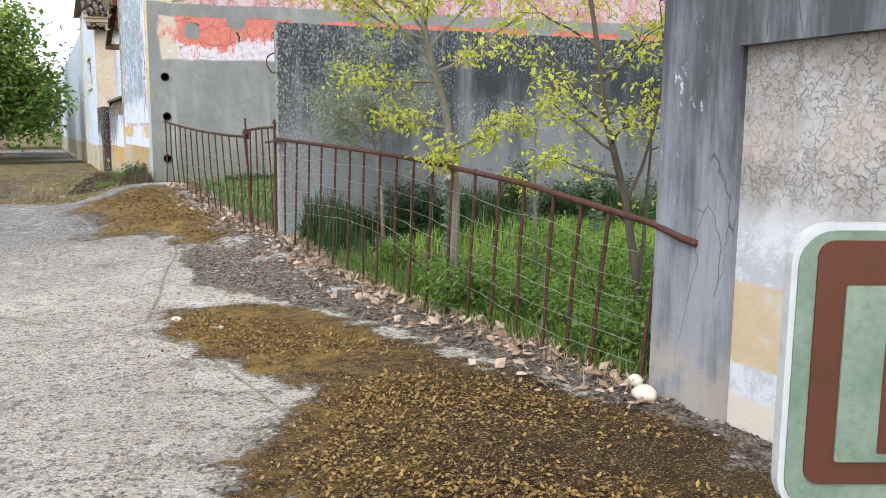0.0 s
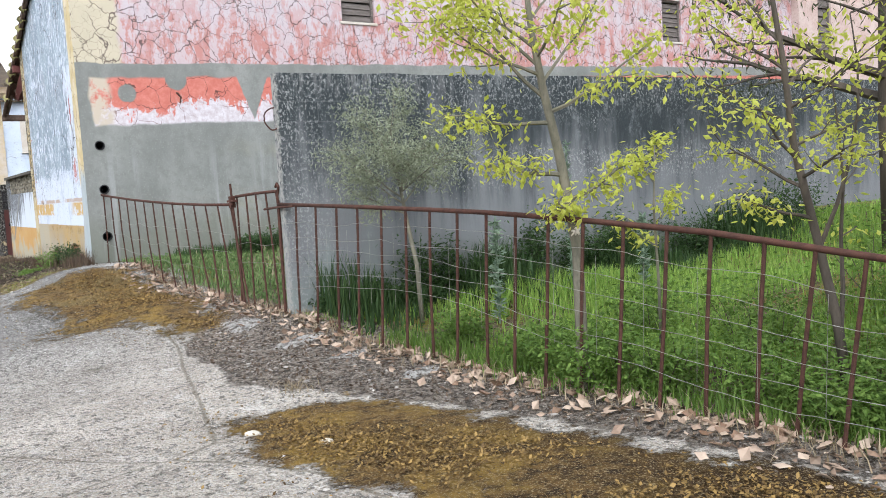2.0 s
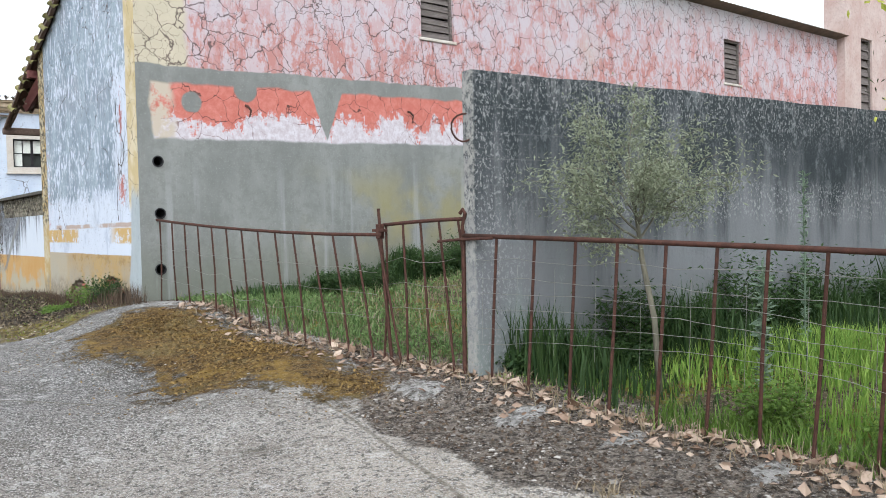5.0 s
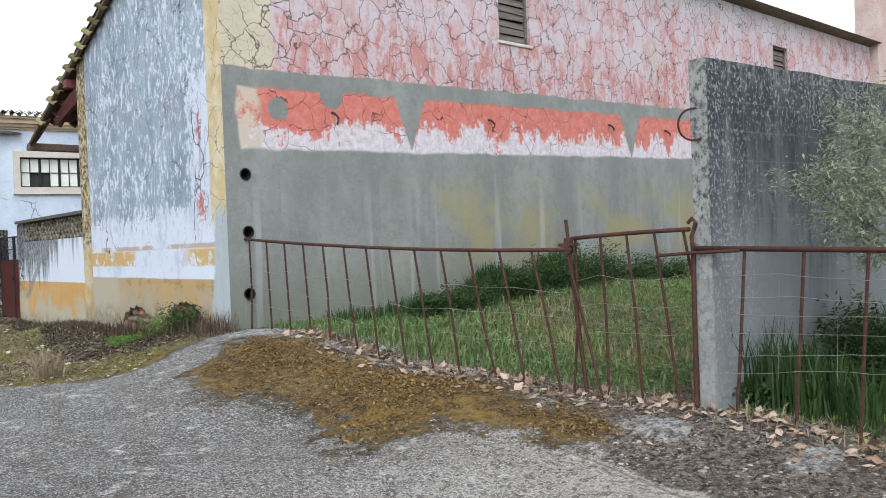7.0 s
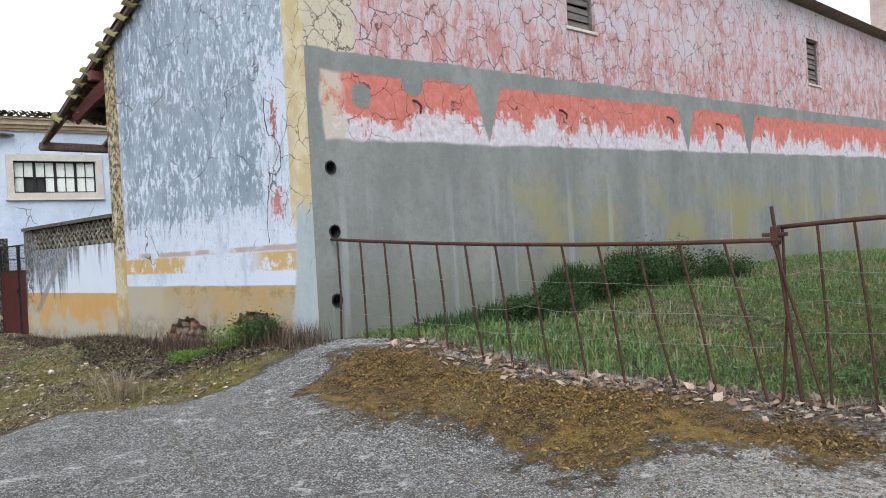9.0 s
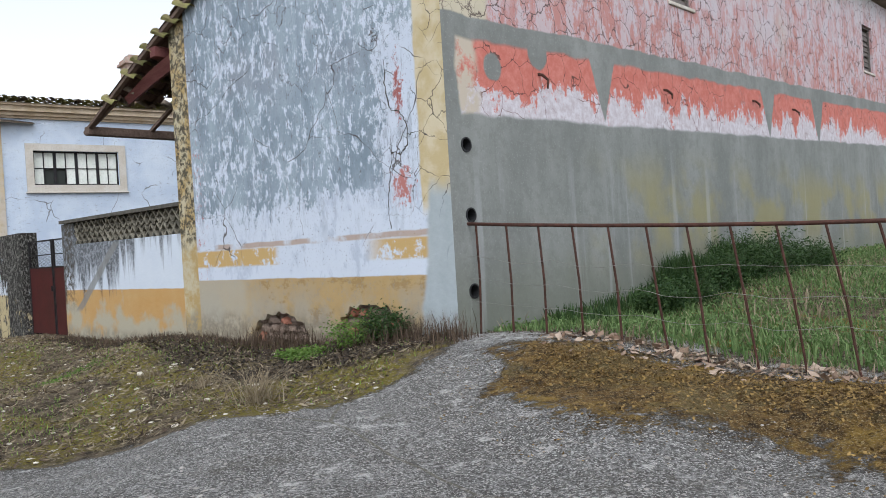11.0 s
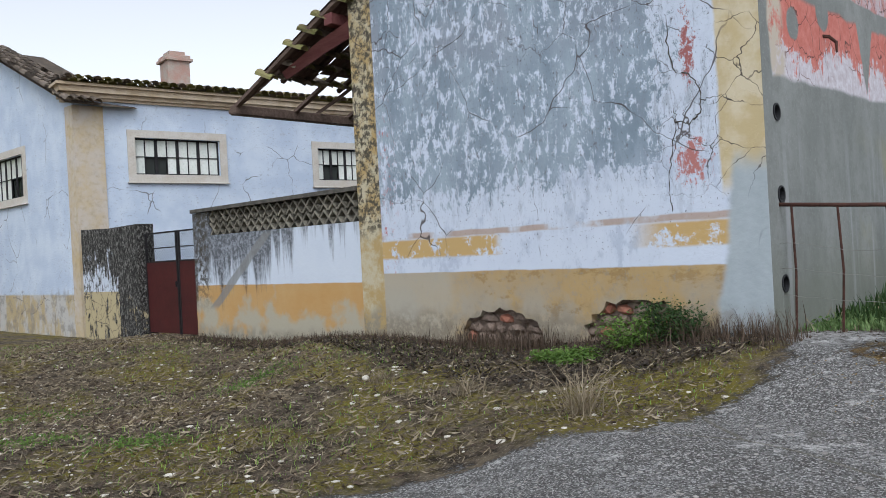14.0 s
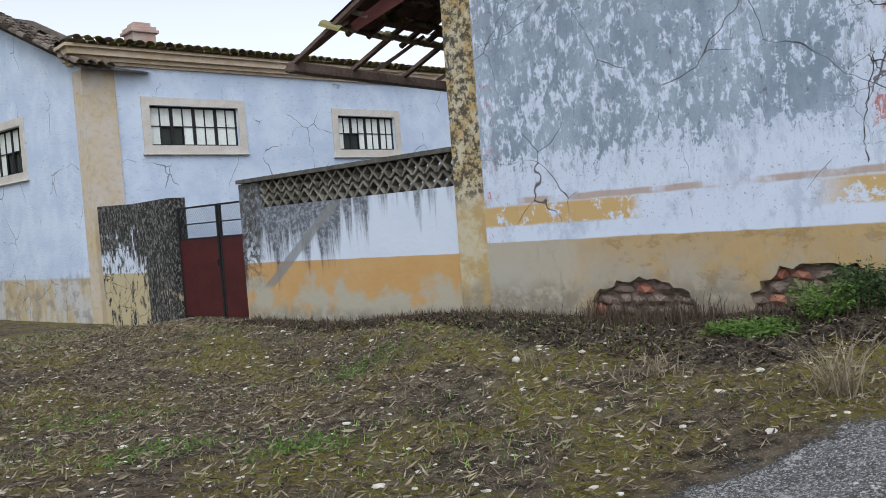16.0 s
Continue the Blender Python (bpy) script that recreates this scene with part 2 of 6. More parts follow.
    right = n.step(n.wob(x, 0.10, 2.0), 0.45, 0.41)
    ry = n.step(n.wob(z, 0.5, 2.0), 1.75, 2.05)
    c = n.mix(n.both(right, ry), c, n.mix(n.step(n.noise(3, 6), 0.4, 0.62), (0.50, 0.40, 0.22), (0.60, 0.52, 0.36)))
    c = n.mix(n.both(n.step(n.math("SUBTRACT", n.wob(x, 0.2, 2.0), n.math("MULTIPLY", n.math("SUBTRACT", 2.1, z), 0.16)), 0.34, 0.26), n.step(n.wob(z, 0.4, 2), 2.3, 2.0)), c, n.mix(n.noise(4, 7, 0.7), (0.27, 0.31, 0.32), (0.46, 0.50, 0.52)))
    left = n.step(n.wob(x, 0.02, 3), 5.19, 5.21)
    lb = n.mix(n.step(n.noise(3, 7, 0.7), 0.42, 0.6), (0.42, 0.30, 0.13), (0.50, 0.44, 0.30))
    lich = n.both(n.step(n.noise(9, 8, 0.8), 0.46, 0.55), n.step(n.wob(z, 0.6, 1.5), 1.5, 1.9))
    lb = n.mix(lich, lb, (0.075, 0.065, 0.045))
    c = n.mix(left, c, lb)
    # damp foot and mould
    foot = n.both(n.step(n.wob(z, 0.7, 2.2), 0.85, 0.5), n.step(n.noise(6, 6, 0.7), 0.36, 0.56))
    c = n.mix(n.math("MULTIPLY", foot, 0.75), c, (0.20, 0.17, 0.125))
    ck = n.edges(0.75, 0.5)
    ck2 = n.edges(2.4, 0.3)
    g2 = n.either(n.both(n.step(x, 1.3, 0.8), n.step(z, 1.7, 2.2)), n.step(z, 3.3, 3.9))
    lines = n.either(n.both(n.step(ck, 0.0045, 0.001), n.step(n.noise(0.8), 0.46, 0.54), n.step(z, 1.3, 1.5)), n.both(n.step(ck2, 0.016, 0.003), g2, n.step(n.noise(1.1), 0.45, 0.52)))
    c = n.mix(n.math("MULTIPLY", lines, 0.9), c, (0.07, 0.055, 0.05))
    h = n.math("SUBTRACT", n.math("ADD", n.math("MULTIPLY", n.step(f, 0.575, 0.63), 0.5), n.noise(14, 6)), lines)
    return n.done(c, h, 0.5, 0.01)


def garden_wall_material():
    """White over ochre, blackened by lichen that runs down from the coping."""
    n = Nodes("mouldy_whitewash", 0.9)
    x, z = n.axis(0), n.axis(2)
    white = n.mix(n.noise(2, 6), (0.52, 0.57, 0.65), (0.62, 0.66, 0.71))
    och = n.mix(n.noise(1.8, 7, 0.6), (0.44, 0.23, 0.06), (0.52, 0.36, 0.17))
    och = n.mix(n.step(n.math("ADD", n.noise(1.6, 6), n.math("MULTIPLY", z, -0.35)), 0.22, 0.36), och, (0.40, 0.36, 0.27))
    c = n.mix(n.step(n.wob(z, 0.03, 3), 1.09, 1.07), white, och)
    run = n.noise(2.6, 7, 0.7, s=(2.0, 1, 0.14))
    reach = n.math("MULTIPLY", n.step(x, 0.2, 3.4), 0.30)
    dark = n.step(n.math("ADD", n.math("ADD", run, reach), n.math("MULTIPLY", n.math("SUBTRACT", z, 1.9), 0.34)), 0.46, 0.66)
    c = n.mix(n.math("MULTIPLY", dark, 0.85), c, n.mix(n.step(n.noise(15, 8, 0.8), 0.45, 0.58), (0.02, 0.02, 0.02), (0.22, 0.23, 0.25)))
    lich = n.both(n.step(n.noise(9, 8, 0.8), 0.44, 0.56), n.either(n.step(n.wob(z, 0.35, 2.5), 1.95, 2.15), n.both(n.step(n.wob(x, 0.3, 2.5), 3.75, 4.05), n.step(z, 0.5, 1.3))))
    c = n.mix(lich, c, (0.06, 0.052, 0.04))
    dx = n.math("ABSOLUTE", n.math("SUBTRACT", n.math("ADD", n.wob(x, 0.12, 3), n.math("MULTIPLY", z, 1.35)), 4.75))
    scar = n.both(n.step(dx, 0.16, 0.10), n.span(z, 0.7, 1.9, 0.05))
    c = n.mix(n.math("MULTIPLY", scar, 0.8), c, (0.21, 0.21, 0.20))
    foot = n.both(n.step(n.wob(z, 0.4, 2.2), 0.45, 0.25), n.step(n.noise(6, 6, 0.7), 0.35, 0.55))
    c = n.mix(n.math("MULTIPLY", foot, 0.7), c, (0.24, 0.22, 0.17))
    return n.done(c, n.noise(12, 7), 0.45, 0.012)


def pier_material():
    n = Nodes("blackened_pier", 0.92)
    x, z = n.axis(0), n.axis(2)
    c = n.mix(n.step(n.wob(z, 0.03, 3), 1.0, 0.98), (0.56, 0.60, 0.66), (0.46, 0.38, 0.22))
    bl = n.math("ADD", n.noise(5, 8, 0.75, s=(1.2, 1, 0.5)), n.math("ADD", n.math("MULTIPLY", n.step(z, 0.8, 2.2), 0.22), n.math("MULTIPLY", n.step(x, 1.2, 0.6), 0.16)))
    c = n.mix(n.step(bl, 0.53, 0.59), c, n.mix(n.step(n.noise(24, 7, 0.8, s=(1.3, 1, 0.6)), 0.48, 0.60), (0.018, 0.016, 0.014), (0.22, 0.21, 0.19)))
    lines = n.step(n.edges(2.2, 0.2), 0.02, 0.005)
    c = n.mix(n.math("MULTIPLY", lines, 0.7), c, (0.05, 0.045, 0.04))
    return n.done(c, n.noise(11, 7, 0.7), 0.6, 0.015)


def house_material():
    """Pale blue-white limewash with an ochre dado."""
    n = Nodes("blue_limewash", 0.9)
    x, z = n.axis(0), n.axis(2)
    c = n.mix(n.step(n.noise(1.3, 6, 0.6), 0.35, 0.68), (0.48, 0.55, 0.66), (0.60, 0.66, 0.74))
    worn = n.both(n.step(n.noise(7, 8, 0.75, s=(0.7, 1, 1.6)), 0.56, 0.62), n.step(n.noise(0.6, 3), 0.45, 0.6))
    c = n.mix(n.math("MULTIPLY", worn, 0.5), c, (0.40, 0.42, 0.46))
    d = n.step(n.wob(z, 0.05, 3), 0.95, 0.9)
    o = n.mix(n.step(n.noise(1.8, 7, 0.65, s=(1, 1, 0.5)), 0.42, 0.58), (0.46, 0.36, 0.20), (0.50, 0.48, 0.44))
    c = n.mix(d, c, o)
    foot = n.both(n.step(n.wob(z, 0.9, 1.6), 1.15, 0.7), n.step(n.noise(3, 7, 0.7), 0.48, 0.6))
    c = n.mix(n.math("MULTIPLY", foot, 0.6), c, (0.22, 0.20, 0.18))
    pits = n.both(n.step(n.noise(16, 8, 0.8, s=(0.6, 1, 1.5)), 0.565, 0.60), n.step(n.noise(0.8, 4), 0.40, 0.58))
    c = n.mix(n.math("MULTIPLY", pits, 0.7), c, (0.27, 0.28, 0.31))
    ln = n.both(n.step(n.edges(0.9, 0.5), 0.010, 0.003), n.step(n.noise(0.9), 0.5, 0.58))
    c = n.mix(n.math("MULTIPLY", ln, 0.8), c, (0.12, 0.11, 0.11))
    return n.done(c, n.math("ADD", n.noise(10, 6), n.noise(30, 4)), 0.5, 0.014)


def dark_wall_material():
    """Concrete block wall rendered and turned black by weather, paler and streaked towards its foot."""
    n = Nodes("blackened_render", 0.93)
    x, z = n.axis(0), n.axis(2)
    run = n.noise(1.7, 7, 0.65, s=(1.8, 1, 0.22))
    big = n.noise(0.45, 4)
    f = n.math("ADD", n.math("ADD", run, n.math("MULTIPLY", big, 0.5)), n.math("MULTIPLY", n.math("SUBTRACT", 1.9, n.wob(z, 0.7, 0.6)), 0.25))
    c = n.mix(n.step(f, 0.58, 0.98), (0.035, 0.043, 0.047), (0.19, 0.197, 0.205))
    c = n.mix(n.step(f, 1.0, 1.3), c, (0.22, 0.25, 0.24))
    c = n.mix(n.both(n.step(n.noise(5, 9, 0.8, s=(1.3, 1, 0.8)), 0.52, 0.62), n.step(n.noise(0.7, 4), 0.42, 0.6), 0.7), c, (0.20, 0.215, 0.22))
    spk = n.noise(32, 7, 0.8, s=(1, 1, 0.7))
    fl = n.both(n.step(spk, 0.535, 0.57), n.either(n.step(x, 0.9, 0.2), n.step(n.wob(z, 0.3, 1), 2.2, 2.8), n.both(n.span(n.wob(z, 0.5, 0.7), 1.5, 1.95, 0.1), n.step(x, 1.0, 2.0)), n.step(n.noise(0.9, 5, 0.6), 0.56, 0.66)))
    c = n.mix(n.math("MULTIPLY", fl, 0.7), c, (0.36, 0.365, 0.36))
    cap = n.both(n.step(n.noise(4, 6, 0.7, s=(3, 1, 0.3)), 0.52, 0.6), n.step(z, 2.55, 2.95))
    c = n.mix(n.math("MULTIPLY", cap, 0.4), c, (0.22, 0.22, 0.22))
    end = n.step(n.wob(x, 0.06, 3), 0.03, 0.0)
    c = n.mix(n.math("MULTIPLY", end, n.step(n.noise(14, 7, 0.75), 0.4, 0.56)), c, (0.33, 0.325, 0.30))
    foot = n.both(n.step(n.wob(z, 0.6, 1.3), 1.0, 0.4), n.step(x, 0.8, 2.0))
    c = n.mix(n.math("MULTIPLY", foot, 0.5), c, (0.10, 0.115, 0.07))
    row = n.node("TexBrick")
    row.inputs["Scale"].default_value = 1.0
    for k, v in (("Mortar Size", 0.006), ("Brick Width", 0.5), ("Row Height", 0.24)):
        row.inputs[k].default_value = v
    tip = n.node("Mapping")
    tip.inputs["Rotation"].default_value = (radians(90), 0, 0)
    n.put(tip.inputs["Vector"], n.co)
    n.put(row.inputs["Vector"], tip.outputs[0])
    joint = n.both(row.outputs["Fac"], n.step(x, 3.0, 0.6))
    c = n.mix(n.math("MULTIPLY", joint, 0.25), c, (0.2, 0.2, 0.2))
    return n.done(c, n.math("ADD", n.math("SUBTRACT", n.noise(16, 7, 0.7), n.math("MULTIPLY", joint, 0.3)), n.math("MULTIPLY", spk, 0.6)), 0.6, 0.02)


def pillar_material():
    n = Nodes("stained_cement", 0.9)
    x, z = n.axis(0), n.axis(2)
    run = n.noise(2.0, 8, 0.7, s=(2.2, 1, 0.3))
    up = n.step(n.wob(z, 0.8, 0.9), 0.6, 2.4)
    f = n.math("SUBTRACT", run, n.math("MULTIPLY", up, 0.17))
    c = n.mix(n.step(f, 0.25, 0.62), (0.06, 0.064, 0.07), (0.24, 0.255, 0.285))
    spl = n.both(n.step(n.noise(6, 8, 0.75, s=(1.3, 1, 0.5)), 0.57, 0.62), n.span(n.wob(z, 0.5, 1), 1.2, 2.1, 0.2), n.step(x, 0.55, 0.3))
    c = n.mix(spl, c, (0.50, 0.51, 0.53))
    foot = n.both(n.step(n.wob(z, 0.5, 1.7), 0.5, 0.2), n.step(n.noise(2.5, 6), 0.38, 0.55))
    c = n.mix(n.math("MULTIPLY", foot, 0.7), c, (0.36, 0.31, 0.25))
    ln = n.both(n.step(n.edges(1.3, 0.35, s=(2, 1, 0.5)), 0.006, 0.001), n.step(n.noise(1.2), 0.45, 0.55))
    c = n.mix(n.math("MULTIPLY", ln, 0.8), c, (0.06, 0.05, 0.05))
    return n.done(c, n.noise(14, 7, 0.7), 0.45, 0.012)


def gate_wall_material():
    """Old white plaster crazed like dried mud above a faded ochre dado."""
    n = Nodes("crazed_white_plaster", 0.9)
    x, z = n.axis(0), n.axis(2)
    c = n.mix(n.step(n.noise(2.4, 7, 0.65), 0.35, 0.65), (0.25, 0.235, 0.215), (0.42, 0.415, 0.41))
    c = n.mix(n.step(n.wob(z, 0.35, 1.5), 1.25, 0.95), c, n.mix(n.step(n.noise(5, 8, 0.8), 0.42, 0.58), (0.36, 0.38, 0.41), (0.52, 0.54, 0.58)))
    och = n.both(n.span(n.wob(z, 0.06, 2.5), 0.36, 0.80, 0.015), n.step(n.noise(1.5, 5), 0.30, 0.42))
    c = n.mix(och, c, n.mix(n.noise(3, 6), (0.42, 0.32, 0.17), (0.48, 0.42, 0.33)))
    low = n.step(n.wob(z, 0.12, 1.5), 0.22, 0.16)
    c = n.mix(low, c, (0.52, 0.47, 0.40))
    cr = n.edges(15, 0.16)
    hi = n.step(n.wob(z, 0.3, 1.5), 1.1, 1.35)
    ln = n.both(n.step(cr, 0.07, 0.01), hi, n.step(n.noise(4, 6, 0.7), 0.36, 0.52))
    c = n.mix(n.math("MULTIPLY", ln, 0.75), c, (0.15, 0.13, 0.115))
    br = n.both(n.step(n.noise(1.7, 5), 0.55, 0.66), hi)
    c = n.mix(n.math("MULTIPLY", br, 0.6), c, (0.42, 0.36, 0.31))
    return n.done(c, n.math("SUBTRACT", n.noise(12, 6), ln), 0.6, 0.015)


def ground_material():
    n = Nodes("old_concrete_and_moss", 0.95, spec=0.2)
    zone = n.node("Attribute", attribute_name="zone")
    sep = n.node("SeparateColor")
    n.put(sep.inputs[0], zone.outputs["Color"])
    mossa, dirt, earth = sep.outputs[0], sep.outputs[1], sep.outputs[2]
    fine = n.noise(38, 7, 0.75)
    grit = n.node("TexVoronoi")
    n.put(grit.inputs["Vector"], n.co)
    grit.inputs["Scale"].default_value = 42
    gd = grit.outputs["Distance"]
    cell = n.node("TexVoronoi")
    n.put(cell.inputs["Vector"], n.co)
    cell.inputs["Scale"].default_value = 30
    tone = n.node("SeparateColor")
    n.put(tone.inputs[0], cell.outputs["Color"])
    # the concrete is grey and speckled by the barn, paler and warmer towards the gate
    gate_side = n.step(n.wob(n.math("SUBTRACT", n.axis(1), n.axis(0)), 3.0, 0.4), 18.0, 11.5)
    barn_c = n.mix(n.step(n.noise(1.4, 7, 0.7), 0.3, 0.7), (0.135, 0.13, 0.12), (0.235, 0.23, 0.22))
    gate_c = n.mix(n.step(n.noise(1.1, 7, 0.7), 0.3, 0.7), (0.385, 0.335, 0.28), (0.58, 0.525, 0.455))
    con = n.mix(gate_side, barn_c, gate_c)
    con = n.mix(n.math("MULTIPLY", n.step(fine, 0.485, 0.53), n.math("SUBTRACT", 0.8, n.math("MULTIPLY", gate_side, 0.35))), con, (0.065, 0.06, 0.054))
    worn = n.step(n.noise(0.8, 6, 0.7), 0.36, 0.6)
    con = n.mix(n.both(n.step(tone.outputs[0], 0.72, 0.78), n.step(gd, 0.55, 0.35), n.math("ADD", 0.3, n.math("MULTIPLY", worn, 0.5))), con, (0.46, 0.445, 0.42))
    con = n.mix(n.both(n.step(tone.outputs[1], 0.80, 0.84), 0.7), con, (0.085, 0.08, 0.072))
    con = n.mix(n.math("MULTIPLY", n.step(n.noise(62, 4, 0.7), 0.55, 0.585), 0.85), con, (0.60, 0.58, 0.55))
    con = n.mix(n.both(n.step(n.noise(3.3, 8, 0.75), 0.57, 0.64), n.step(fine, 0.38, 0.52), 0.8), con, (0.60, 0.58, 0.55))
    con = n.mix(n.both(n.step(n.noise(2.3, 8, 0.75), 0.55, 0.66), 0.55), con, (0.10, 0.09, 0.07))
    gap = n.both(n.step(n.edges(0.22, 0.35), 0.0045, 0.001), 0.6)
    con = n.mix(gap, con, (0.14, 0.125, 0.09))
    ms = n.mix(n.step(n.noise(9, 8, 0.8), 0.38, 0.60), (0.035, 0.021, 0.01), (0.21, 0.125, 0.04))
    ms = n.mix(n.step(n.noise(2.1, 7, 0.7), 0.48, 0.62), ms, (0.30, 0.19, 0.045))
    ms = n.mix(n.both(n.step(n.noise(1.6, 7, 0.7), 0.52, 0.62), n.step(n.axis(1), 8.0, 10.0), 0.8), ms, (0.17, 0.13, 0.055))
    # much darker brown over the moss area towards the gate pillar
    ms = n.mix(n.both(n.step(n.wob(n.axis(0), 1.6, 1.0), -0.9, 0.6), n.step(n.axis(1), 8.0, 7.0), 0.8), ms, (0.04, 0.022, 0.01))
    ms = n.mix(n.both(n.step(n.noise(70, 5, 0.7), 0.53, 0.62), 0.8), ms, (0.46, 0.36, 0.20))
    dt = n.mix(n.step(n.noise(16, 8, 0.8), 0.40, 0.60), (0.05, 0.042, 0.036), (0.31, 0.265, 0.22))
    dt = n.mix(n.both(n.step(n.noise(45, 5, 0.7), 0.56, 0.64), 0.85), dt, (0.54, 0.50, 0.46))
    ea = n.mix(n.step(n.noise(6, 8, 0.8), 0.38, 0.62), (0.04, 0.03, 0.02), (0.21, 0.165, 0.11))
    ea = n.mix(n.both(n.step(n.noise(0.9, 6, 0.65), 0.46, 0.58), n.step(n.noise(11, 7, 0.75), 0.40, 0.54)), ea, (0.20, 0.165, 0.03))
    ea = n.mix(n.both(n.step(n.noise(45, 5, 0.7), 0.58, 0.65), 0.8), ea, (0.50, 0.43, 0.33))

    def edge(a, amount=1.15):
        return n.step(n.math("ADD", a, n.math("MULTIPLY", n.math("SUBTRACT", n.math("ADD", n.math("MULTIPLY", n.noise(3.0, 8, 0.72), 0.75), n.math("MULTIPLY", fine, 0.25)), 0.5), amount)), 0.42, 0.52)

    e1, e2, e3 = edge(earth), edge(dirt), edge(mossa)
    c = n.mix(e1, con, ea)
    c = n.mix(e2, c, dt)
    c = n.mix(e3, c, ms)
    crust = n.mix(n.step(n.noise(14, 8, 0.8), 0.40, 0.58), (0.17, 0.16, 0.145), (0.58, 0.565, 0.54))
    c = n.mix(n.math("MULTIPLY", edge(zone.outputs["Alpha"], 2.2), 0.85), c, crust)
    h = n.math("ADD", n.math("MULTIPLY", n.noise(26, 8, 0.75), 1.0), n.math("MULTIPLY", gd, 0.5))
    soft = n.math("MULTIPLY", n.either(e1, e2, e3), n.math("ADD", n.noise(18, 8, 0.8), 0.4))
    return n.done(c, n.math("ADD", h, n.math("MULTIPLY", soft, 1.6)), 1.0, 0.035)


def leaf_material(name, a, b, scale=1.5, trans=0.35):
    n = Nodes(name, 0.6, spec=0.25)
    info = n.node("NewGeometry")
    c = n.mix(info.outputs["Random Per Island"], a, b)
    c = n.mix(n.math("MULTIPLY", n.noise(scale, 3), 0.4), c, tuple(v * 0.6 for v in a))
    n.done(c)
    tr = n.node("BsdfTranslucent")
    n.put(tr.inputs[0], c)
    ms = n.node("MixShader")
    ms.inputs[0].default_value = trans
    out = n.t.nodes["Material Output"]
    n.t.links.new(n.b.outputs[0], ms.inputs[1])
    n.t.links.new(tr.outputs[0], ms.inputs[2])
    n.t.links.new(ms.outputs[0], out.inputs[0])
    return n.m


PINK, BLUE, GARDEN, PIER, HOUSE = pink_wall_material(), blue_wall_material(), garden_wall_material(), pier_material(), house_material()
DARK, PILLAR, GATEWALL, GROUND = dark_wall_material(), pillar_material(), gate_wall_material(), ground_material()
OCHRE = simple("ochre_band", (0.50, 0.38, 0.20), (0.55, 0.50, 0.45), 0.9)
CORNICE = simple("stained_cornice", (0.56, 0.46, 0.34), (0.42, 0.32, 0.20), 3.0)
SURROUND = simple("pale_stone_surround", (0.52, 0.46, 0.38), (0.60, 0.56, 0.50), 3.0)
RUST = simple("rusted_iron", (0.055, 0.027, 0.02), (0.10, 0.045, 0.032), 14, 0.8, 0.25)
WIRE = simple("galvanised_wire", (0.30, 0.29, 0.26), (0.38, 0.37, 0.34), 20, 0.5, 0.6)
GATERED = simple("dark_red_paint", (0.05, 0.009, 0.009), (0.075, 0.014, 0.013), 2.5, 0.5, spec=0.4, bump=0.1)
BLACK = simple("black_iron", (0.02, 0.02, 0.022), (0.035, 0.03, 0.03), 10, 0.55, 0.3)
PIPE = simple("black_pipe", (0.018, 0.018, 0.02), (0.03, 0.03, 0.03), 10, 0.6)
# near-black colour that stands for the shade inside openings and cracks
HOLLOW = simple("painted_unlit_dark", (0.05, 0.045, 0.04), (0.08, 0.07, 0.06), 2.0)
TIMBER = simple("old_timber", (0.085, 0.055, 0.042), (0.15, 0.105, 0.08), 5, s=(0.4, 4, 4))
REDBEAM = simple("red_brown_beam", (0.13, 0.04, 0.04), (0.18, 0.07, 0.06), 4, s=(0.4, 4, 4))
GREYWOOD = simple("weathered_shutter", (0.10, 0.085, 0.075), (0.20, 0.175, 0.16), 6, s=(0.4, 4, 6))
TILE = simple("lichened_roof_tile", (0.26, 0.20, 0.12), (0.22, 0.21, 0.07), 3.5, bump=0.5)
TILE2 = simple("grey_roof_tile", (0.16, 0.13, 0.105), (0.24, 0.19, 0.14), 4, bump=0.5)
RUBBLE = simple("rubble_stone", (0.15, 0.11, 0.085), (0.27, 0.20, 0.155), 6, bump=0.6, depth=0.03)
BRICK = simple("old_brick", (0.30, 0.11, 0.07), (0.36, 0.17, 0.11), 6)
LATTICE = simple("lichened_lattice", (0.06, 0.053, 0.04), (0.27, 0.245, 0.19), 7, bump=0.6)
COPING = simple("black_coping", (0.06, 0.055, 0.045), (0.13, 0.12, 0.10), 8, bump=0.6)
WHITESTONE = simple("pale_limestone", (0.50, 0.46, 0.38), (0.62, 0.57, 0.48), 5)
PEBBLE = simple("grey_gravel", (0.24, 0.22, 0.20), (0.46, 0.43, 0.39), 1.5)
PATCH = simple("white_concrete_crust", (0.24, 0.235, 0.22), (0.42, 0.41, 0.39), 9, bump=0.6, depth=0.02)
# frosted panes: the sky light shining through them is put into this pale colour
PALEBLUE = simple("skylit_pale_glass", (0.72, 0.74, 0.66), (0.82, 0.83, 0.76), 2.0, 0.25, spec=0.5, bump=0.0)
CHIMNEY = simple("chimney_plaster", (0.42, 0.24, 0.19), (0.40, 0.36, 0.30), 1.2)
BARK = simple("grey_green_bark", (0.12, 0.115, 0.085), (0.22, 0.20, 0.15), 9, s=(1, 1, 0.3))
DARKBARK = simple("dark_bark", (0.06, 0.05, 0.04), (0.11, 0.09, 0.07), 9, s=(1, 1, 0.3))
LEAF = leaf_material("spring_leaf", (0.47, 0.52, 0.08), (0.66, 0.66, 0.15), trans=0.5)
OLIVE = leaf_material("olive_leaf", (0.25, 0.28, 0.18), (0.38, 0.41, 0.29))
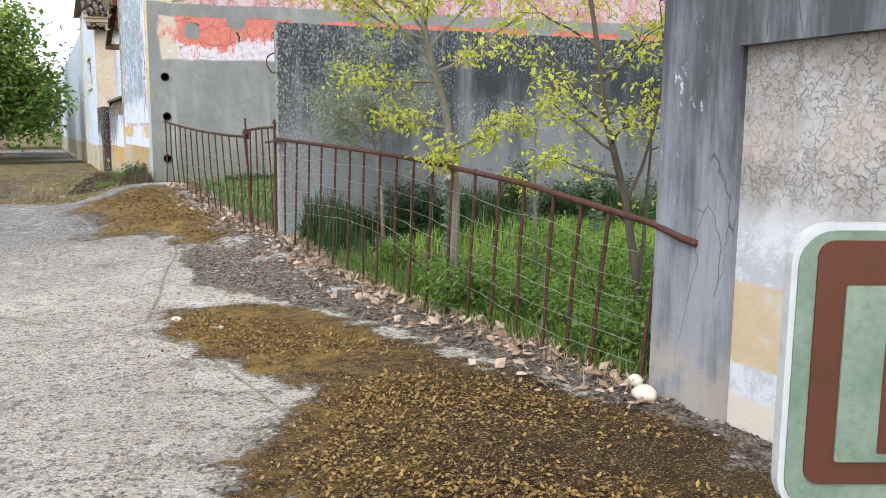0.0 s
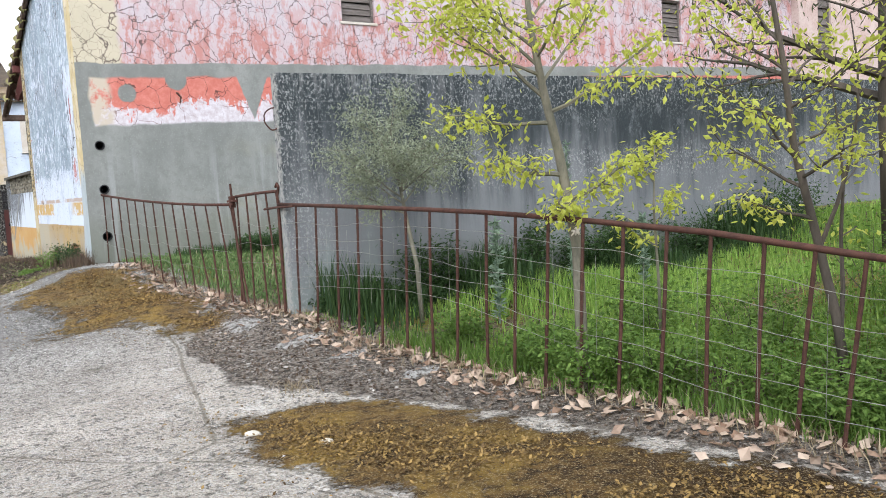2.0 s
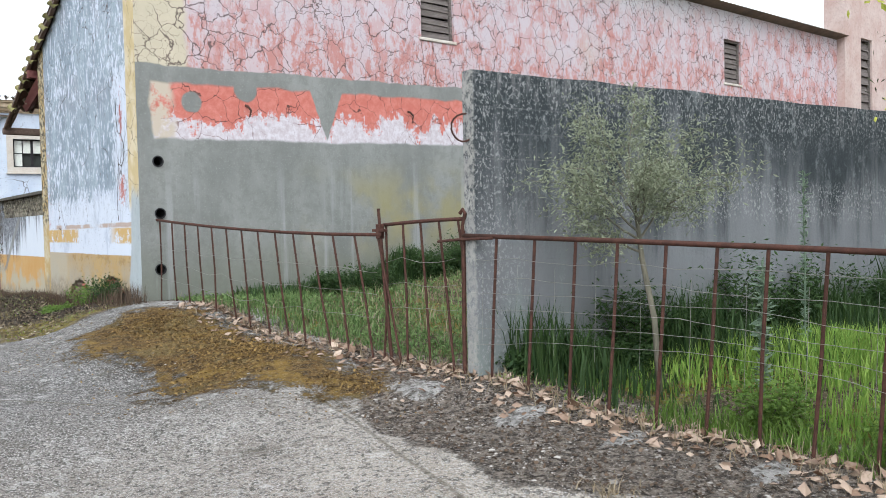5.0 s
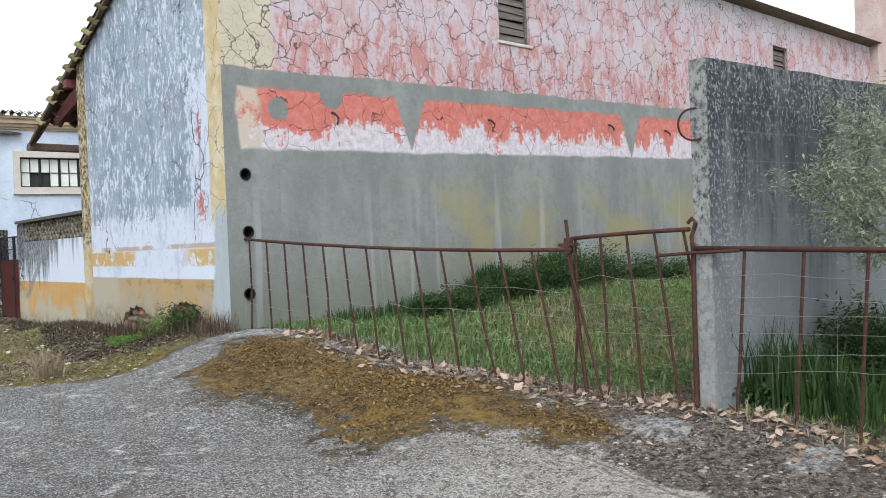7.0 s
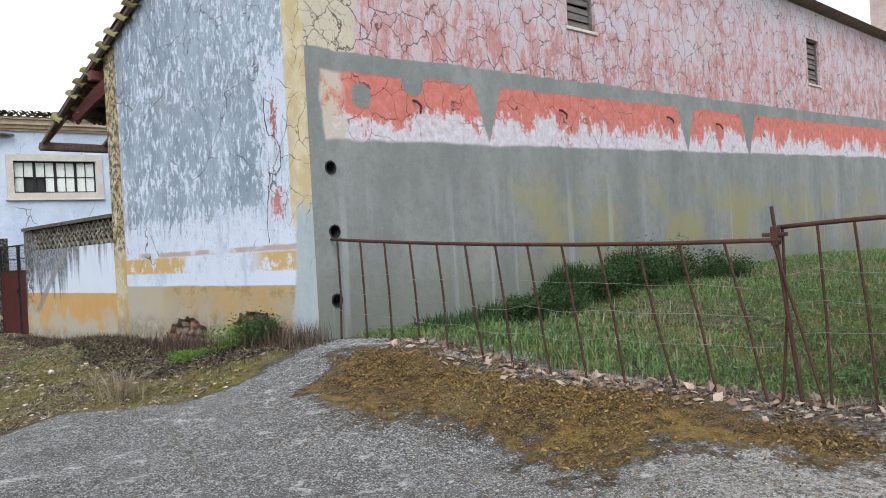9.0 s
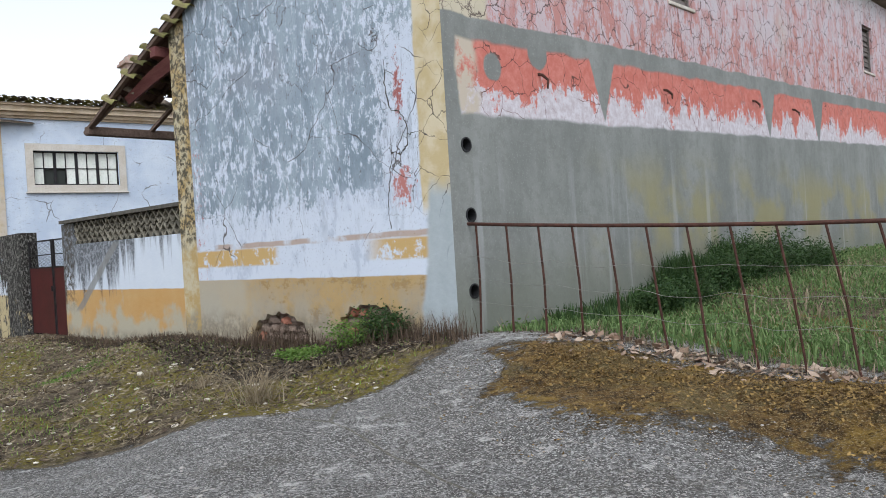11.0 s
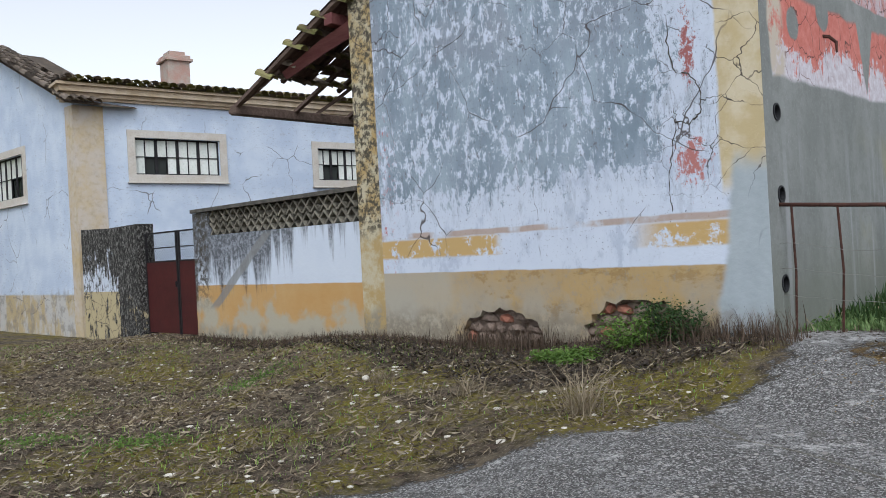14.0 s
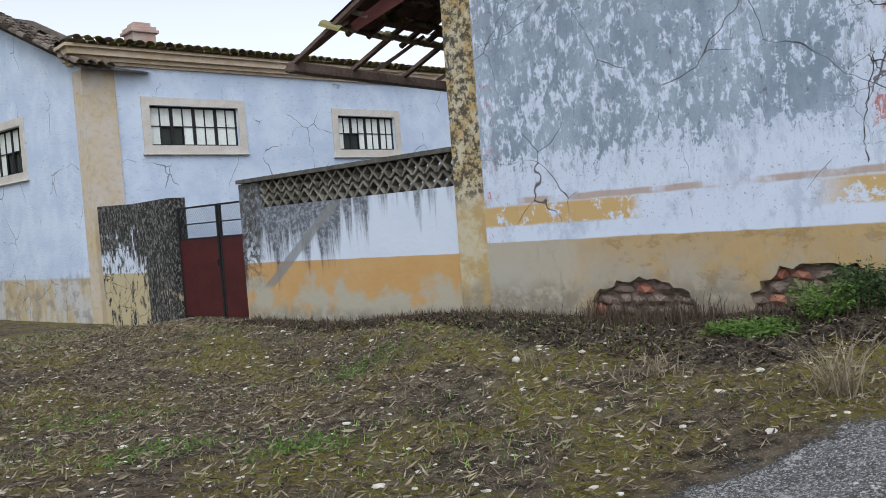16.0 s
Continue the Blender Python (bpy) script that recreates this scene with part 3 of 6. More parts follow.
GRASS = leaf_material("grass_blade", (0.15, 0.29, 0.045), (0.37, 0.50, 0.11), 0.5)
YARDWEED = leaf_material("yard_weed_leaf", (0.085, 0.16, 0.045), (0.26, 0.36, 0.14), 0.5)
WEED = leaf_material("weed_leaf", (0.09, 0.17, 0.03), (0.19, 0.29, 0.06), 0.6)
DARKLEAF = leaf_material("dark_foliage", (0.03, 0.065, 0.022), (0.075, 0.13, 0.038))
CONIFER = leaf_material("conifer_needles", (0.05, 0.065, 0.03), (0.11, 0.12, 0.055))
STRAW = leaf_material("dry_straw", (0.25, 0.195, 0.12), (0.42, 0.35, 0.24), trans=0.2)
TWIG = leaf_material("brown_stalk", (0.06, 0.04, 0.027), (0.15, 0.105, 0.07), trans=0.1)
DARKMOULD = leaf_material("dark_rotted_leaf", (0.02, 0.015, 0.011), (0.075, 0.055, 0.04), trans=0.05)
LITTER = leaf_material("dead_leaf", (0.20, 0.12, 0.075), (0.58, 0.46, 0.36), trans=0.1)
CHIP = leaf_material("moss_chip", (0.06, 0.032, 0.01), (0.40, 0.26, 0.085), trans=0.1)
MULLEIN = leaf_material("grey_woolly_leaf", (0.16, 0.23, 0.16), (0.28, 0.36, 0.25))
SIGNBROWN = simple("brown_sign_face", (0.075, 0.026, 0.014), (0.095, 0.034, 0.018), 1.5, 0.5, bump=0.05)
SIGNGREEN = simple("faded_green_sign", (0.11, 0.165, 0.115), (0.20, 0.25, 0.20), 9, 0.5, bump=0.05)
SIGNWHITE = simple("white_sign_rim", (0.40, 0.42, 0.43), (0.50, 0.52, 0.52), 3, 0.4, bump=0.05)
ZINC = simple("zinc_post", (0.30, 0.31, 0.31), (0.38, 0.38, 0.38), 8, 0.5, 0.7)
FARWALL = simple("faded_pink_wall", (0.46, 0.33, 0.29), (0.56, 0.46, 0.42), 1.5)
GLASS = Nodes("window_glass", 0.08, spec=0.6)
GLASS = GLASS.done((0.05, 0.055, 0.05))

# ---- builders ----
RNG = np.random.default_rng(4)


def link(name, bm, material, parent=None, m=None, smooth=False):
    me = bpy.data.meshes.new(name)
    bm.to_mesh(me)
    bm.free()
    if smooth:
        for p in me.polygons:
            p.use_smooth = True
    me.materials.append(material)
    ob = new(name, me)
    if parent:
        ob.parent = parent
    if m:
        ob.matrix_basis = m
    return ob


def part(name, bm, material, parent, label="", m=None, smooth=False):
    return tagged(link(name, bm, material, parent, m, smooth), label)


def base(name, m, label, category, group="", kind=""):
    ob = new(name)
    ob.matrix_basis = m
    return tagged(ob, label, category, group, kind)


def box(bm, x0, x1, y0, y1, z0, z1, bevel=0.0, m=None):
    v = bmesh.ops.create_cube(bm, size=1)["verts"]
    t = Matrix.Translation(((x0 + x1) / 2, (y0 + y1) / 2, (z0 + z1) / 2)) @ Matrix.Diagonal((x1 - x0, y1 - y0, z1 - z0, 1))
    bmesh.ops.transform(bm, matrix=(m @ t) if m else t, verts=v)
    if bevel:
        e = {e for q in v for e in q.link_edges}
        bmesh.ops.bevel(bm, geom=list(e), offset=bevel, segments=1, affect="EDGES")
    return bm


def boxes(*rows, bevel=0.0):
    bm = bmesh.new()
    for r in rows:
        box(bm, *r, bevel=bevel)
    return bm


def rod(bm, a, b, r0, r1=None, n=6):
    """A round bar from a to b."""
    a, b = Vector(a), Vector(b)
    m = (b - a).to_track_quat("Z", "Y").to_matrix().to_4x4()
    m.translation = (a + b) / 2
    bmesh.ops.create_cone(bm, cap_ends=True, segments=n, radius1=r0, radius2=r0 if r1 is None else r1, depth=(b - a).length, matrix=m)
    return bm


def tube(bm, pts, radii, n=6):
    """A tapering limb through points."""
    pts = [Vector(p) for p in pts]
    rings = []
    for i, p in enumerate(pts):
        d = (pts[min(i + 1, len(pts) - 1)] - pts[max(i - 1, 0)]).normalized()
        s = d.cross(Vector((0.3, 0.9, 0.2))).normalized()
        t = d.cross(s)
        rings.append([bm.verts.new(p + (s * math.cos(k * math.tau / n) + t * math.sin(k * math.tau / n)) * radii[i]) for k in range(n)])
    for a, b in zip(rings, rings[1:]):
        for k in range(n):
            bm.faces.new((a[k], a[(k + 1) % n], b[(k + 1) % n], b[k]))
    bm.faces.new(rings[-1])
    bm.faces.new(rings[0][::-1])
    return bm


def slab(outline, holes=(), y0=0.0, y1=0.3, cuts=()):
    """A wall in its own x-z plane, from y0 to y1, with openings right through it."""
    bm = bmesh.new()
    loops = [outline, *holes]
    sides = []
    for y in (y0, y1):
        rings = [[bm.verts.new((x, y, z)) for x, z in l] for l in loops]
        es = [bm.edges.new((r[i], r[(i + 1) % len(r)])) for r in rings for i in range(len(r))]
        bmesh.ops.triangle_fill(bm, use_beauty=True, edges=es)
        sides.append(rings)
    for a, b in zip(*sides):
        for i in range(len(a)):
            j = (i + 1) % len(a)
            bm.faces.new((a[i], a[j], b[j], b[i]))
    bmesh.ops.recalc_face_normals(bm, faces=bm.faces)
    return bm


def rect(x0, x1, z0, z1):
    return [(x0, z0), (x1, z0), (x1, z1), (x0, z1)]


def ring(x, z, r, n=20):
    return [(x + r * math.cos(i * math.tau / n), z + r * math.sin(i * math.tau / n)) for i in range(n)]


def ragged(x0, x1, z0, z1, seed, n=22):
    """An uneven arch, flat at the foot."""
    rr = random.Random(seed)
    pts = [(x0, z0), (x1, z0)]
    for i in range(1, n):
        a = math.pi * i / n
        k = 1 + rr.uniform(-0.07, 0.07)
        pts.append(((x0 + x1) / 2 + (x1 - x0) / 2 * math.cos(a) * k, z0 + (z1 - z0) * max(0.03, math.sin(a)) ** 0.6 * k))
    return pts


def raw(name, verts, faces, material, label, category, kind="stuff", parent=None):
    me = bpy.data.meshes.new(name)
    me.from_pydata(verts, [], faces)
    me.materials.append(material)
    ob = new(name, me)
    if parent:
        ob.parent = parent
    return tagged(ob, label, category, kind=kind)


# ---- ground ----
KNOTS = [(1.65, 4.85, 0.0), (-1.8, 6.7, -0.09), (-2.4, 7.4, -0.13), (-2.2, 11.0, 0.17), (-6.0, 16.4, 0.52), (-8.6, 20.9, 0.33), (-10.9, 25.2, 0.18),
         (-13.1, 29.2, 0.0), (-7.9, 15.5, 0.12), (-10.2, 15.9, -0.15), (-5.6, 13.3, 0.25), (-7.5, 12.9, 0.06), (-11.8, 20.8, -0.17), (-2.85, 9.85, -0.04),
         (-4.2, 12.9, 0.25), (-5.3, 15.7, 0.52), (-4.5, 9.0, -0.15), (-0.8, 9.3, 0.0), (-5.3, 11.8, 0.0), (0, 0, -0.08), (-12.7, 11.7, -0.1),
         (-1.0, 19.0, 0.7), (6, 23, 0.8), (-4.0, 16.6, 0.5), (1.0, 12.3, 0.2), (7.5, 15.0, 0.8), (5, 8, 0.5), (-20, 25, -0.2), (-30, 40, -0.2)]
KN = np.array(KNOTS)


def heights(x, y):
    x, y = np.asarray(x, float), np.asarray(y, float)
    d = (x[..., None] - KN[:, 0]) ** 2 + (y[..., None] - KN[:, 1]) ** 2
    w = 1 / (d + 0.25) ** 1.7
    z = (w * KN[:, 2]).sum(-1) / w.sum(-1)
    far = np.clip((np.hypot(x + 4, y - 14) - 26) / 20, 0, 1)
    z = z * (1 - far) - 0.15 * far
    return z + 0.014 * np.sin(x * 1.9 + np.sin(y * 1.3)) * np.cos(y * 1.7 + x) + 0.006 * np.sin(x * 6.1 + y * 3) * np.sin(y * 5.3 - x * 2)


def height(x, y):
    return float(heights(np.array([x]), np.array([y]))[0])


def inside(x, y, poly):
    """Signed distance to a polygon, more than 0 within."""
    best = np.full(x.shape, 1e9)
    odd = np.zeros(x.shape, bool)
    for (ax, ay), (bx, by) in zip(poly, poly[1:] + poly[:1]):
        ex, ey = bx - ax, by - ay
        t = np.clip(((x - ax) * ex + (y - ay) * ey) / (ex * ex + ey * ey), 0, 1)
        best = np.minimum(best, np.hypot(x - ax - t * ex, y - ay - t * ey))
        cut = (ay > y) != (by > y)
        odd ^= cut & (x < ex * (y - ay) / (ey if ey else 1e-9) + ax)
    return np.where(odd, best, -best)


MOSS_A = [(-2.4, 7.4), (-1.95, 6.4), (-1.1, 5.5), (-0.45, 5.0), (-0.6, 3.4), (2.2, 2.6), (1.6, 4.5), (0.4, 5.6), (-0.9, 7.3), (-1.7, 7.7)]
MOSS_B = [(-5.9, 15.7), (-6.5, 14.3), (-6.3, 13.0), (-5.3, 12.5), (-5.2, 11.2), (-4.3, 11.5), (-3.3, 10.6), (-2.8, 10.9), (-3.1, 12.0), (-4.0, 13.4), (-4.9, 14.9), (-5.3, 15.4)]
PALE = [(-2.05, 9.9, 0.34, 0.2), (-1.5, 9.1, 0.3, 0.15), (-0.95, 8.2, 0.35, 0.12), (-5.75, 16.0, 0.5, 0.75), (-3.75, 13.6, 0.16, 0.9), (-2.75, 10.8, 0.2, 0.45), (-4.3, 14.8, 0.2, 0.5)]
DIRT = [(2.5, 2.9), (2.0, 5.0), (-2.0, 11.6), (-5.6, 16.9), (-6.6, 16.4), (-5.0, 15.3), (-3.2, 11.9), (-3.3, 10.2), (-2.5, 8.6), (-1.6, 8.0), (-0.6, 7.2), (1.0, 5.2)]
EARTH = [(-80, 13.5), (-14, 15.0), (-11.3, 15.4), (-10.1, 15.65), (-9.2, 15.6), (-8.2, 15.3), (-7.2, 15.45), (-6.4, 15.75), (-5.9, 16.4), (-8, 30), (-40, 60), (-80, 60)]
YARD = [(1.7, 5.0), (-2.2, 11.4), (-5.9, 16.6), (22, 32), (30, 12), (12, 0)]


def stops(lo, a, b, hi, step):
    v, out = step, []
    p = a
    while p > lo:
        v *= 1.35
        p -= v
        out.append(p)
    mid = list(np.arange(a, b, step))
    v, p, up = step, mid[-1], []
    while p < hi:
        v *= 1.35
        p += v
        up.append(p)
    return np.array(out[::-1] + mid + up)


def build_ground():
    xs, ys = stops(-900, -15, 4, 900, 0.13), stops(-300, 0, 26, 1500, 0.13)
    gx, gy = np.meshgrid(xs, ys)
    z = heights(gx, gy)
    sm = lambda p, w: np.clip(inside(gx, gy, p) / w * 0.5 + 0.5, 0, 1)
    moss = np.maximum(sm(MOSS_A, 0.7), sm(MOSS_B, 1.1) * 0.85)
    dirt = sm(DIRT, 0.4)
    earth = np.maximum(sm(EARTH, 0.6), sm(YARD, 0.3))
    far = np.clip((gy - 62) / 6, 0, 1)
    earth = np.maximum(earth, far)
    pale = np.zeros_like(z)
    for px, py, rx, ry in PALE:
        # each pale crust lies lengthwise beside the fence
        u, v = (gx - px) * 0.85 + (gy - py) * 0.53, (gy - py) * 0.85 - (gx - px) * 0.53
        pale = np.maximum(pale, np.clip(0.95 - 0.6 * np.hypot(u / rx, v / ry), 0, 1))
    z = z + 0.025 * np.clip(moss * 1.6 - 0.6, 0, 1) + 0.018 * np.clip(pale * 2 - 0.6, 0, 1)
    ny, nx = gx.shape
    verts = np.stack([gx, gy, z], -1).reshape(-1, 3)
    i = (np.arange(ny - 1)[:, None] * nx + np.arange(nx - 1)[None]).reshape(-1)
    faces = np.stack([i, i + 1, i + nx + 1, i + nx], -1)
    ob = raw("ground", verts.tolist(), faces.tolist(), GROUND, "cracked concrete yard with orange moss, dirt and earth", "ground", "structure")
    a = ob.data.color_attributes.new("zone", "FLOAT_COLOR", "POINT")
    a.data.foreach_set("color", np.stack([moss, dirt, earth, pale], -1).astype(np.float32).reshape(-1))
    for p in ob.data.polygons:
        p.use_smooth = True


build_ground()

# ---- the barn: gable wall, long wall, roof ----
CX, CY, UA, VA = -6.06, 16.30, 118.95, 28.95
BU, BV = pose(CX, CY, 0, 0, 0, UA), pose(CX, CY, 0, 0, 0, VA)


def at_u(s, out=0.0, z=0.0):
    return BU @ Vector((s, out, z))


def at_v(s, out=0.0, z=0.0):
    return BV @ Vector((s, -out, z))


holes = [ragged(2.62, 3.85, 0.25, 0.72, 3), ragged(0.72, 2.06, 0.28, 0.85, 8)]
gable = link("wall_gable", slab([(0.004, -0.4), (5.65, -0.4), (5.65, 5.05), (2.2, 6.45), (0.004, 7.1)], holes, 0.0, -0.2), BLUE, m=BU)
tagged(gable, "flaking blue-white gable wall with ochre dado and corners", "wall", kind="structure")
WIN_V = [(5.35, 6.15, 5.08, 6.25), (15.5, 16.3, 5.15, 6.3)]
pipes = [(0.30, 2.6), (0.31, 1.82), (0.29, 0.98)]
longw = link("wall_long", slab([(0.006, -0.4), (21.8, -0.4), (21.8, 7.1), (0.006, 7.1)], [rect(*w) for w in WIN_V] + [ring(x, z, 0.085) for x, z in pipes], 0.0, 0.45), PINK, m=BV)
tagged(longw, "pink crackled barn wall with grey cement repair below", "wall", kind="structure")
for s0, s1, nm in ((21.8, 34, "wall_far"),):
    w = link(nm, slab(rect(s0, s1, -0.4, 9.2), [rect(22.9, 23.7, 4.9, 7.2)], -0.25, 0.4), FARWALL, m=BV)
    tagged(w, "taller faded pink barn wall beyond", "wall", kind="structure")
# rear walls close the barn; their dark colour stands for its unlit inside
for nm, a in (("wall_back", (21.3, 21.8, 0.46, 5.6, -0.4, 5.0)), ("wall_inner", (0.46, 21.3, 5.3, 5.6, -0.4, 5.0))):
    tagged(link(nm, boxes(a), HOLLOW, m=BV), "inner barn wall coloured dark like an unlit interior", "wall", kind="structure")


def louvre(m, w, h, name="window_1"):
    win = base(name, m, "small barn window with weathered grey louvre boards", "window", "barn windows", "structure")
    part("window_frame", boxes((0, 0.05, 0.06, 0.16, 0, h), (w - 0.05, w, 0.06, 0.16, 0, h), (0.05, w - 0.05, 0.06, 0.16, h - 0.05, h)), GREYWOOD, win)
    part("window_sill", boxes((-0.05, w + 0.05, -0.03, 0.3, -0.06, 0.0), bevel=0.01), SURROUND, win)
    # dark sheet behind the slats, the barn's inner shade put in as colour
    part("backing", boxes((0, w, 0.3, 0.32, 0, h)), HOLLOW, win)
    n = 8
    for i in range(n):
        z = 0.03 + i * (h - 0.1) / n
        bm = box(bmesh.new(), 0.05, w - 0.05, -0.01, 0.015, 0, (h - 0.1) / n * 0.93, m=pose(0, 0.1, z, -14 + 5 * math.sin(i * 2.3), 0.8 * math.sin(i * 3.7), 0))
        part("slat", bm, GREYWOOD, win)
    return win


for (x0, x1, z0, z1), nm in zip(WIN_V, ("window_1", "window_2")):
    louvre(BV @ pose(x0, 0, z0), x1 - x0, z1 - z0, nm)
louvre(BV @ pose(22.9, -0.25, 4.9), 0.8, 2.3, "window_3")
for x, z in pipes:
    p = base("drain_pipe", BV @ pose(x, 0, z), "black plastic drain pipe set in cement", "pipe", "wall drain pipes")
    bm = bmesh.new()
    r = [[bm.verts.new((q * math.cos(k * math.tau / 20), y, q * math.sin(k * math.tau / 20))) for k in range(20)] for q, y in ((0.085, -0.012), (0.085, 0.4), (0.07, 0.4), (0.07, -0.012))]
    for a, b in ((0, 1), (2, 3), (3, 0)):
        for k in range(20):
            bm.faces.new((r[a][k], r[a][(k + 1) % 20], r[b][(k + 1) % 20], r[b][k]))
    part("pipe_wall", bm, PIPE, p)
    bm = bmesh.new()
    bmesh.ops.create_circle(bm, cap_ends=True, segments=20, radius=0.084, matrix=pose(0, 0.38, 0, 90))
    part("pipe_end", bm, PIPE, p)
# filled openings at the gable's foot: rubble and brick in real recesses
for (x0, x1, z1), nm, sd in (((2.62, 3.85, 0.74), "rubble_infill", 5), ((0.72, 2.06, 0.88), "brick_infill", 6)):
    th = base(nm, BU, "broken opening filled with rubble and old brick", "wall infill", "", "structure")
    part("mortar", boxes((x0 - 0.05, x1 + 0.05, -0.3, -0.12, 0.1, z1 + 0.05)), RUBBLE, th)
    rr = random.Random(sd)
    z = 0.2
    while z < z1:
        x = x0 - 0.05 + rr.uniform(0, 0.1)
        while x < x1:
            w, h = rr.uniform(0.14, 0.3), rr.uniform(0.09, 0.14)
            bm = bmesh.new()
            bmesh.ops.create_icosphere(bm, subdivisions=1, radius=0.5)
            bmesh.ops.transform(bm, matrix=pose(x + w / 2, -0.11, z + h / 2, rr.uniform(-20, 20), rr.uniform(-12, 12), 0) @ Matrix.Diagonal((w * 1.05, 0.16, h * 1.15, 1)), verts=bm.verts)
            part("stone" if rr.random() < 0.6 else "brick", bm, RUBBLE if rr.random() < 0.86 else BRICK, th)
            x += w
        z += 0.12

SLOPE = math.degrees(math.atan2(0.405, 1.0))
roof = base("roof", BU, "sagging barn roof with old tiles, rafters and missing boards", "roof", "", "structure")
# local: x along the gable, z up, -y into the barn
def on_roof(s, y, up=0.0):
    return Vector((s, y, 5.13 + (5.65 - s) * 0.405 + up))


DEPTH = 9.0
rr = random.Random(2)
for i in range(24):
    y = 0.08 - i * DEPTH / 23
    bm = tube(bmesh.new(), [on_roof(s, y + rr.uniform(-0.02, 0.02), -0.08 - 0.015 * rr.random()) for s in (2.2, 4.4, 6.2, (8.5 if i % 3 == 0 else 7.62) + rr.uniform(-0.1, 0.05))], [0.055, 0.05, 0.05, 0.045], 5)
    part("rafter", bm, TIMBER, roof)
for k in range(28):
    s = 2.3 + k * 0.19
    for y0 in range(0, 9):
        if s > 6.2 and y0 in (1, 2, 4) and rr.random() < 0.3:
            continue
        a, b = on_roof(s, 0.1 - y0, 0.0), on_roof(s + 0.196, 0.1 - y0 - 1.0 + rr.uniform(0, 0.06), 0.0)
        bm = bmesh.new()
        vs = [bm.verts.new(p) for p in ((a.x, a.y, a.z), (b.x, a.y, b.z), (b.x, b.y, b.z), (a.x, b.y, a.z))]
        f = bm.faces.new(vs)
        bmesh.ops.solidify(bm, geom=[f], thickness=0.018)
        part("board", bm, TIMBER, roof)
for nm, sx, up, mat_, r in (("purlin", 5.95, -0.2, REDBEAM, 0.085), ("fascia", 8.40, -0.10, TIMBER, 0.08)):
    bm = bmesh.new()
    c = on_roof(sx, 0, up)
    box(bm, sx - r, sx + r, -DEPTH, 0.12, c.z - r * 1.3, c.z + r * 0.6, 0.01)
    part(nm, bm, mat_, roof)
for y in (-0.15, -4.4):
    bm = bmesh.new()
    tube(bm, [(5.3, y, 4.75), (6.4, y, 4.52), (7.3, y, 4.28)], [0.15, 0.13, 0.09], 4)
    part("tie_beam", bm, REDBEAM, roof)


def tile_mesh(length=0.42, r=0.095, flip=False):
    bm = bmesh.new()
    n = 6
    rings = []
    for x, q in ((0, r), (length, r * 0.78)):
        rings.append([bm.verts.new((x, q * math.cos(math.pi * k / n), (q * math.sin(math.pi * k / n)) * (-1 if flip else 1))) for k in range(n + 1)])
    for k in range(n):
        bm.faces.new((rings[0][k], rings[0][k + 1], rings[1][k + 1], rings[1][k]))
    bmesh.ops.solidify(bm, geom=list(bm.faces), thickness=0.014)
    me = bpy.data.meshes.new("tile")
    bm.to_mesh(me)
    bm.free()
    me.materials.append(TILE)
    return me


TILE_ME = tile_mesh()
TILE_ME2 = TILE_ME.copy()
TILE_ME2.materials[0] = TILE2


def tile_at(m, parent, kind=0):
    ob = new("tile", TILE_ME2 if kind else TILE_ME)
    ob.parent = parent
    ob.matrix_basis = m
    return ob


for j in range(40):
    y = 0.06 - j * 0.21
    for k in range(12 if j < 2 else 3):
        s = 7.72 - k * 0.36
        if 0.5 < (j * 0.37 + k) % 5 < 1.1 and k < 3:
            continue
        p = on_roof(s + rr.uniform(-0.03, 0.03), y, 0.035 + 0.012 * rr.random())
        tile_at(Matrix.Translation(p) @ pose(0, 0, 0, rr.uniform(-4, 4), SLOPE, 180 + rr.uniform(-3, 3)), roof, j % 2)
# roof skin over the upper part, closed to the far side
bm = bmesh.new()
q = [on_roof(2.2, 0.1, 0.03), on_roof(5.4, 0.1, 0.03), on_roof(5.4, -DEPTH, 0.03), on_roof(2.2, -DEPTH, 0.03)]
f = bm.faces.new([bm.verts.new(p) for p in q])
f2 = bm.faces.new([bm.verts.new(p) for p in ((2.2, 0.1, 6.56), (-0.35, 0.1, 7.12), (-0.35, -21.9, 7.12), (2.2, -21.9, 6.56))])
bmesh.ops.solidify(bm, geom=[f, f2], thickness=0.04)
part("roof_skin", bm, TILE2, roof)
for k in range(120):
    tile_at(BU.inverted() @ BV @ Matrix.Translation((0.1 + k * 0.182, -0.16, 7.12)) @ pose(0, 0, 0, 0, -12, 90), roof, k % 2)

# ---- garden wall, gate, pier ----
GB = BU @ pose(5.66, 0, 0)
gw = link("garden_wall", slab([(0.0, -0.3), (4.39, -0.3), (4.39, 2.33), (3.9, 2.33), (3.9, 1.93), (0.0, 1.93)], (), -0.02, -0.26), GARDEN, m=GB)
tagged(gw, "white and ochre garden wall streaked with black mould", "wall", kind="structure")
lat = base("lattice_parapet", GB, "open diamond lattice of cement tiles along the garden wall top", "parapet", "", "structure")
part("coping", slab([(0, 2.36), (0, 2.42), (4.4, 2.40), (4.4, 2.34)], (), 0.02, -0.3), COPING, lat)
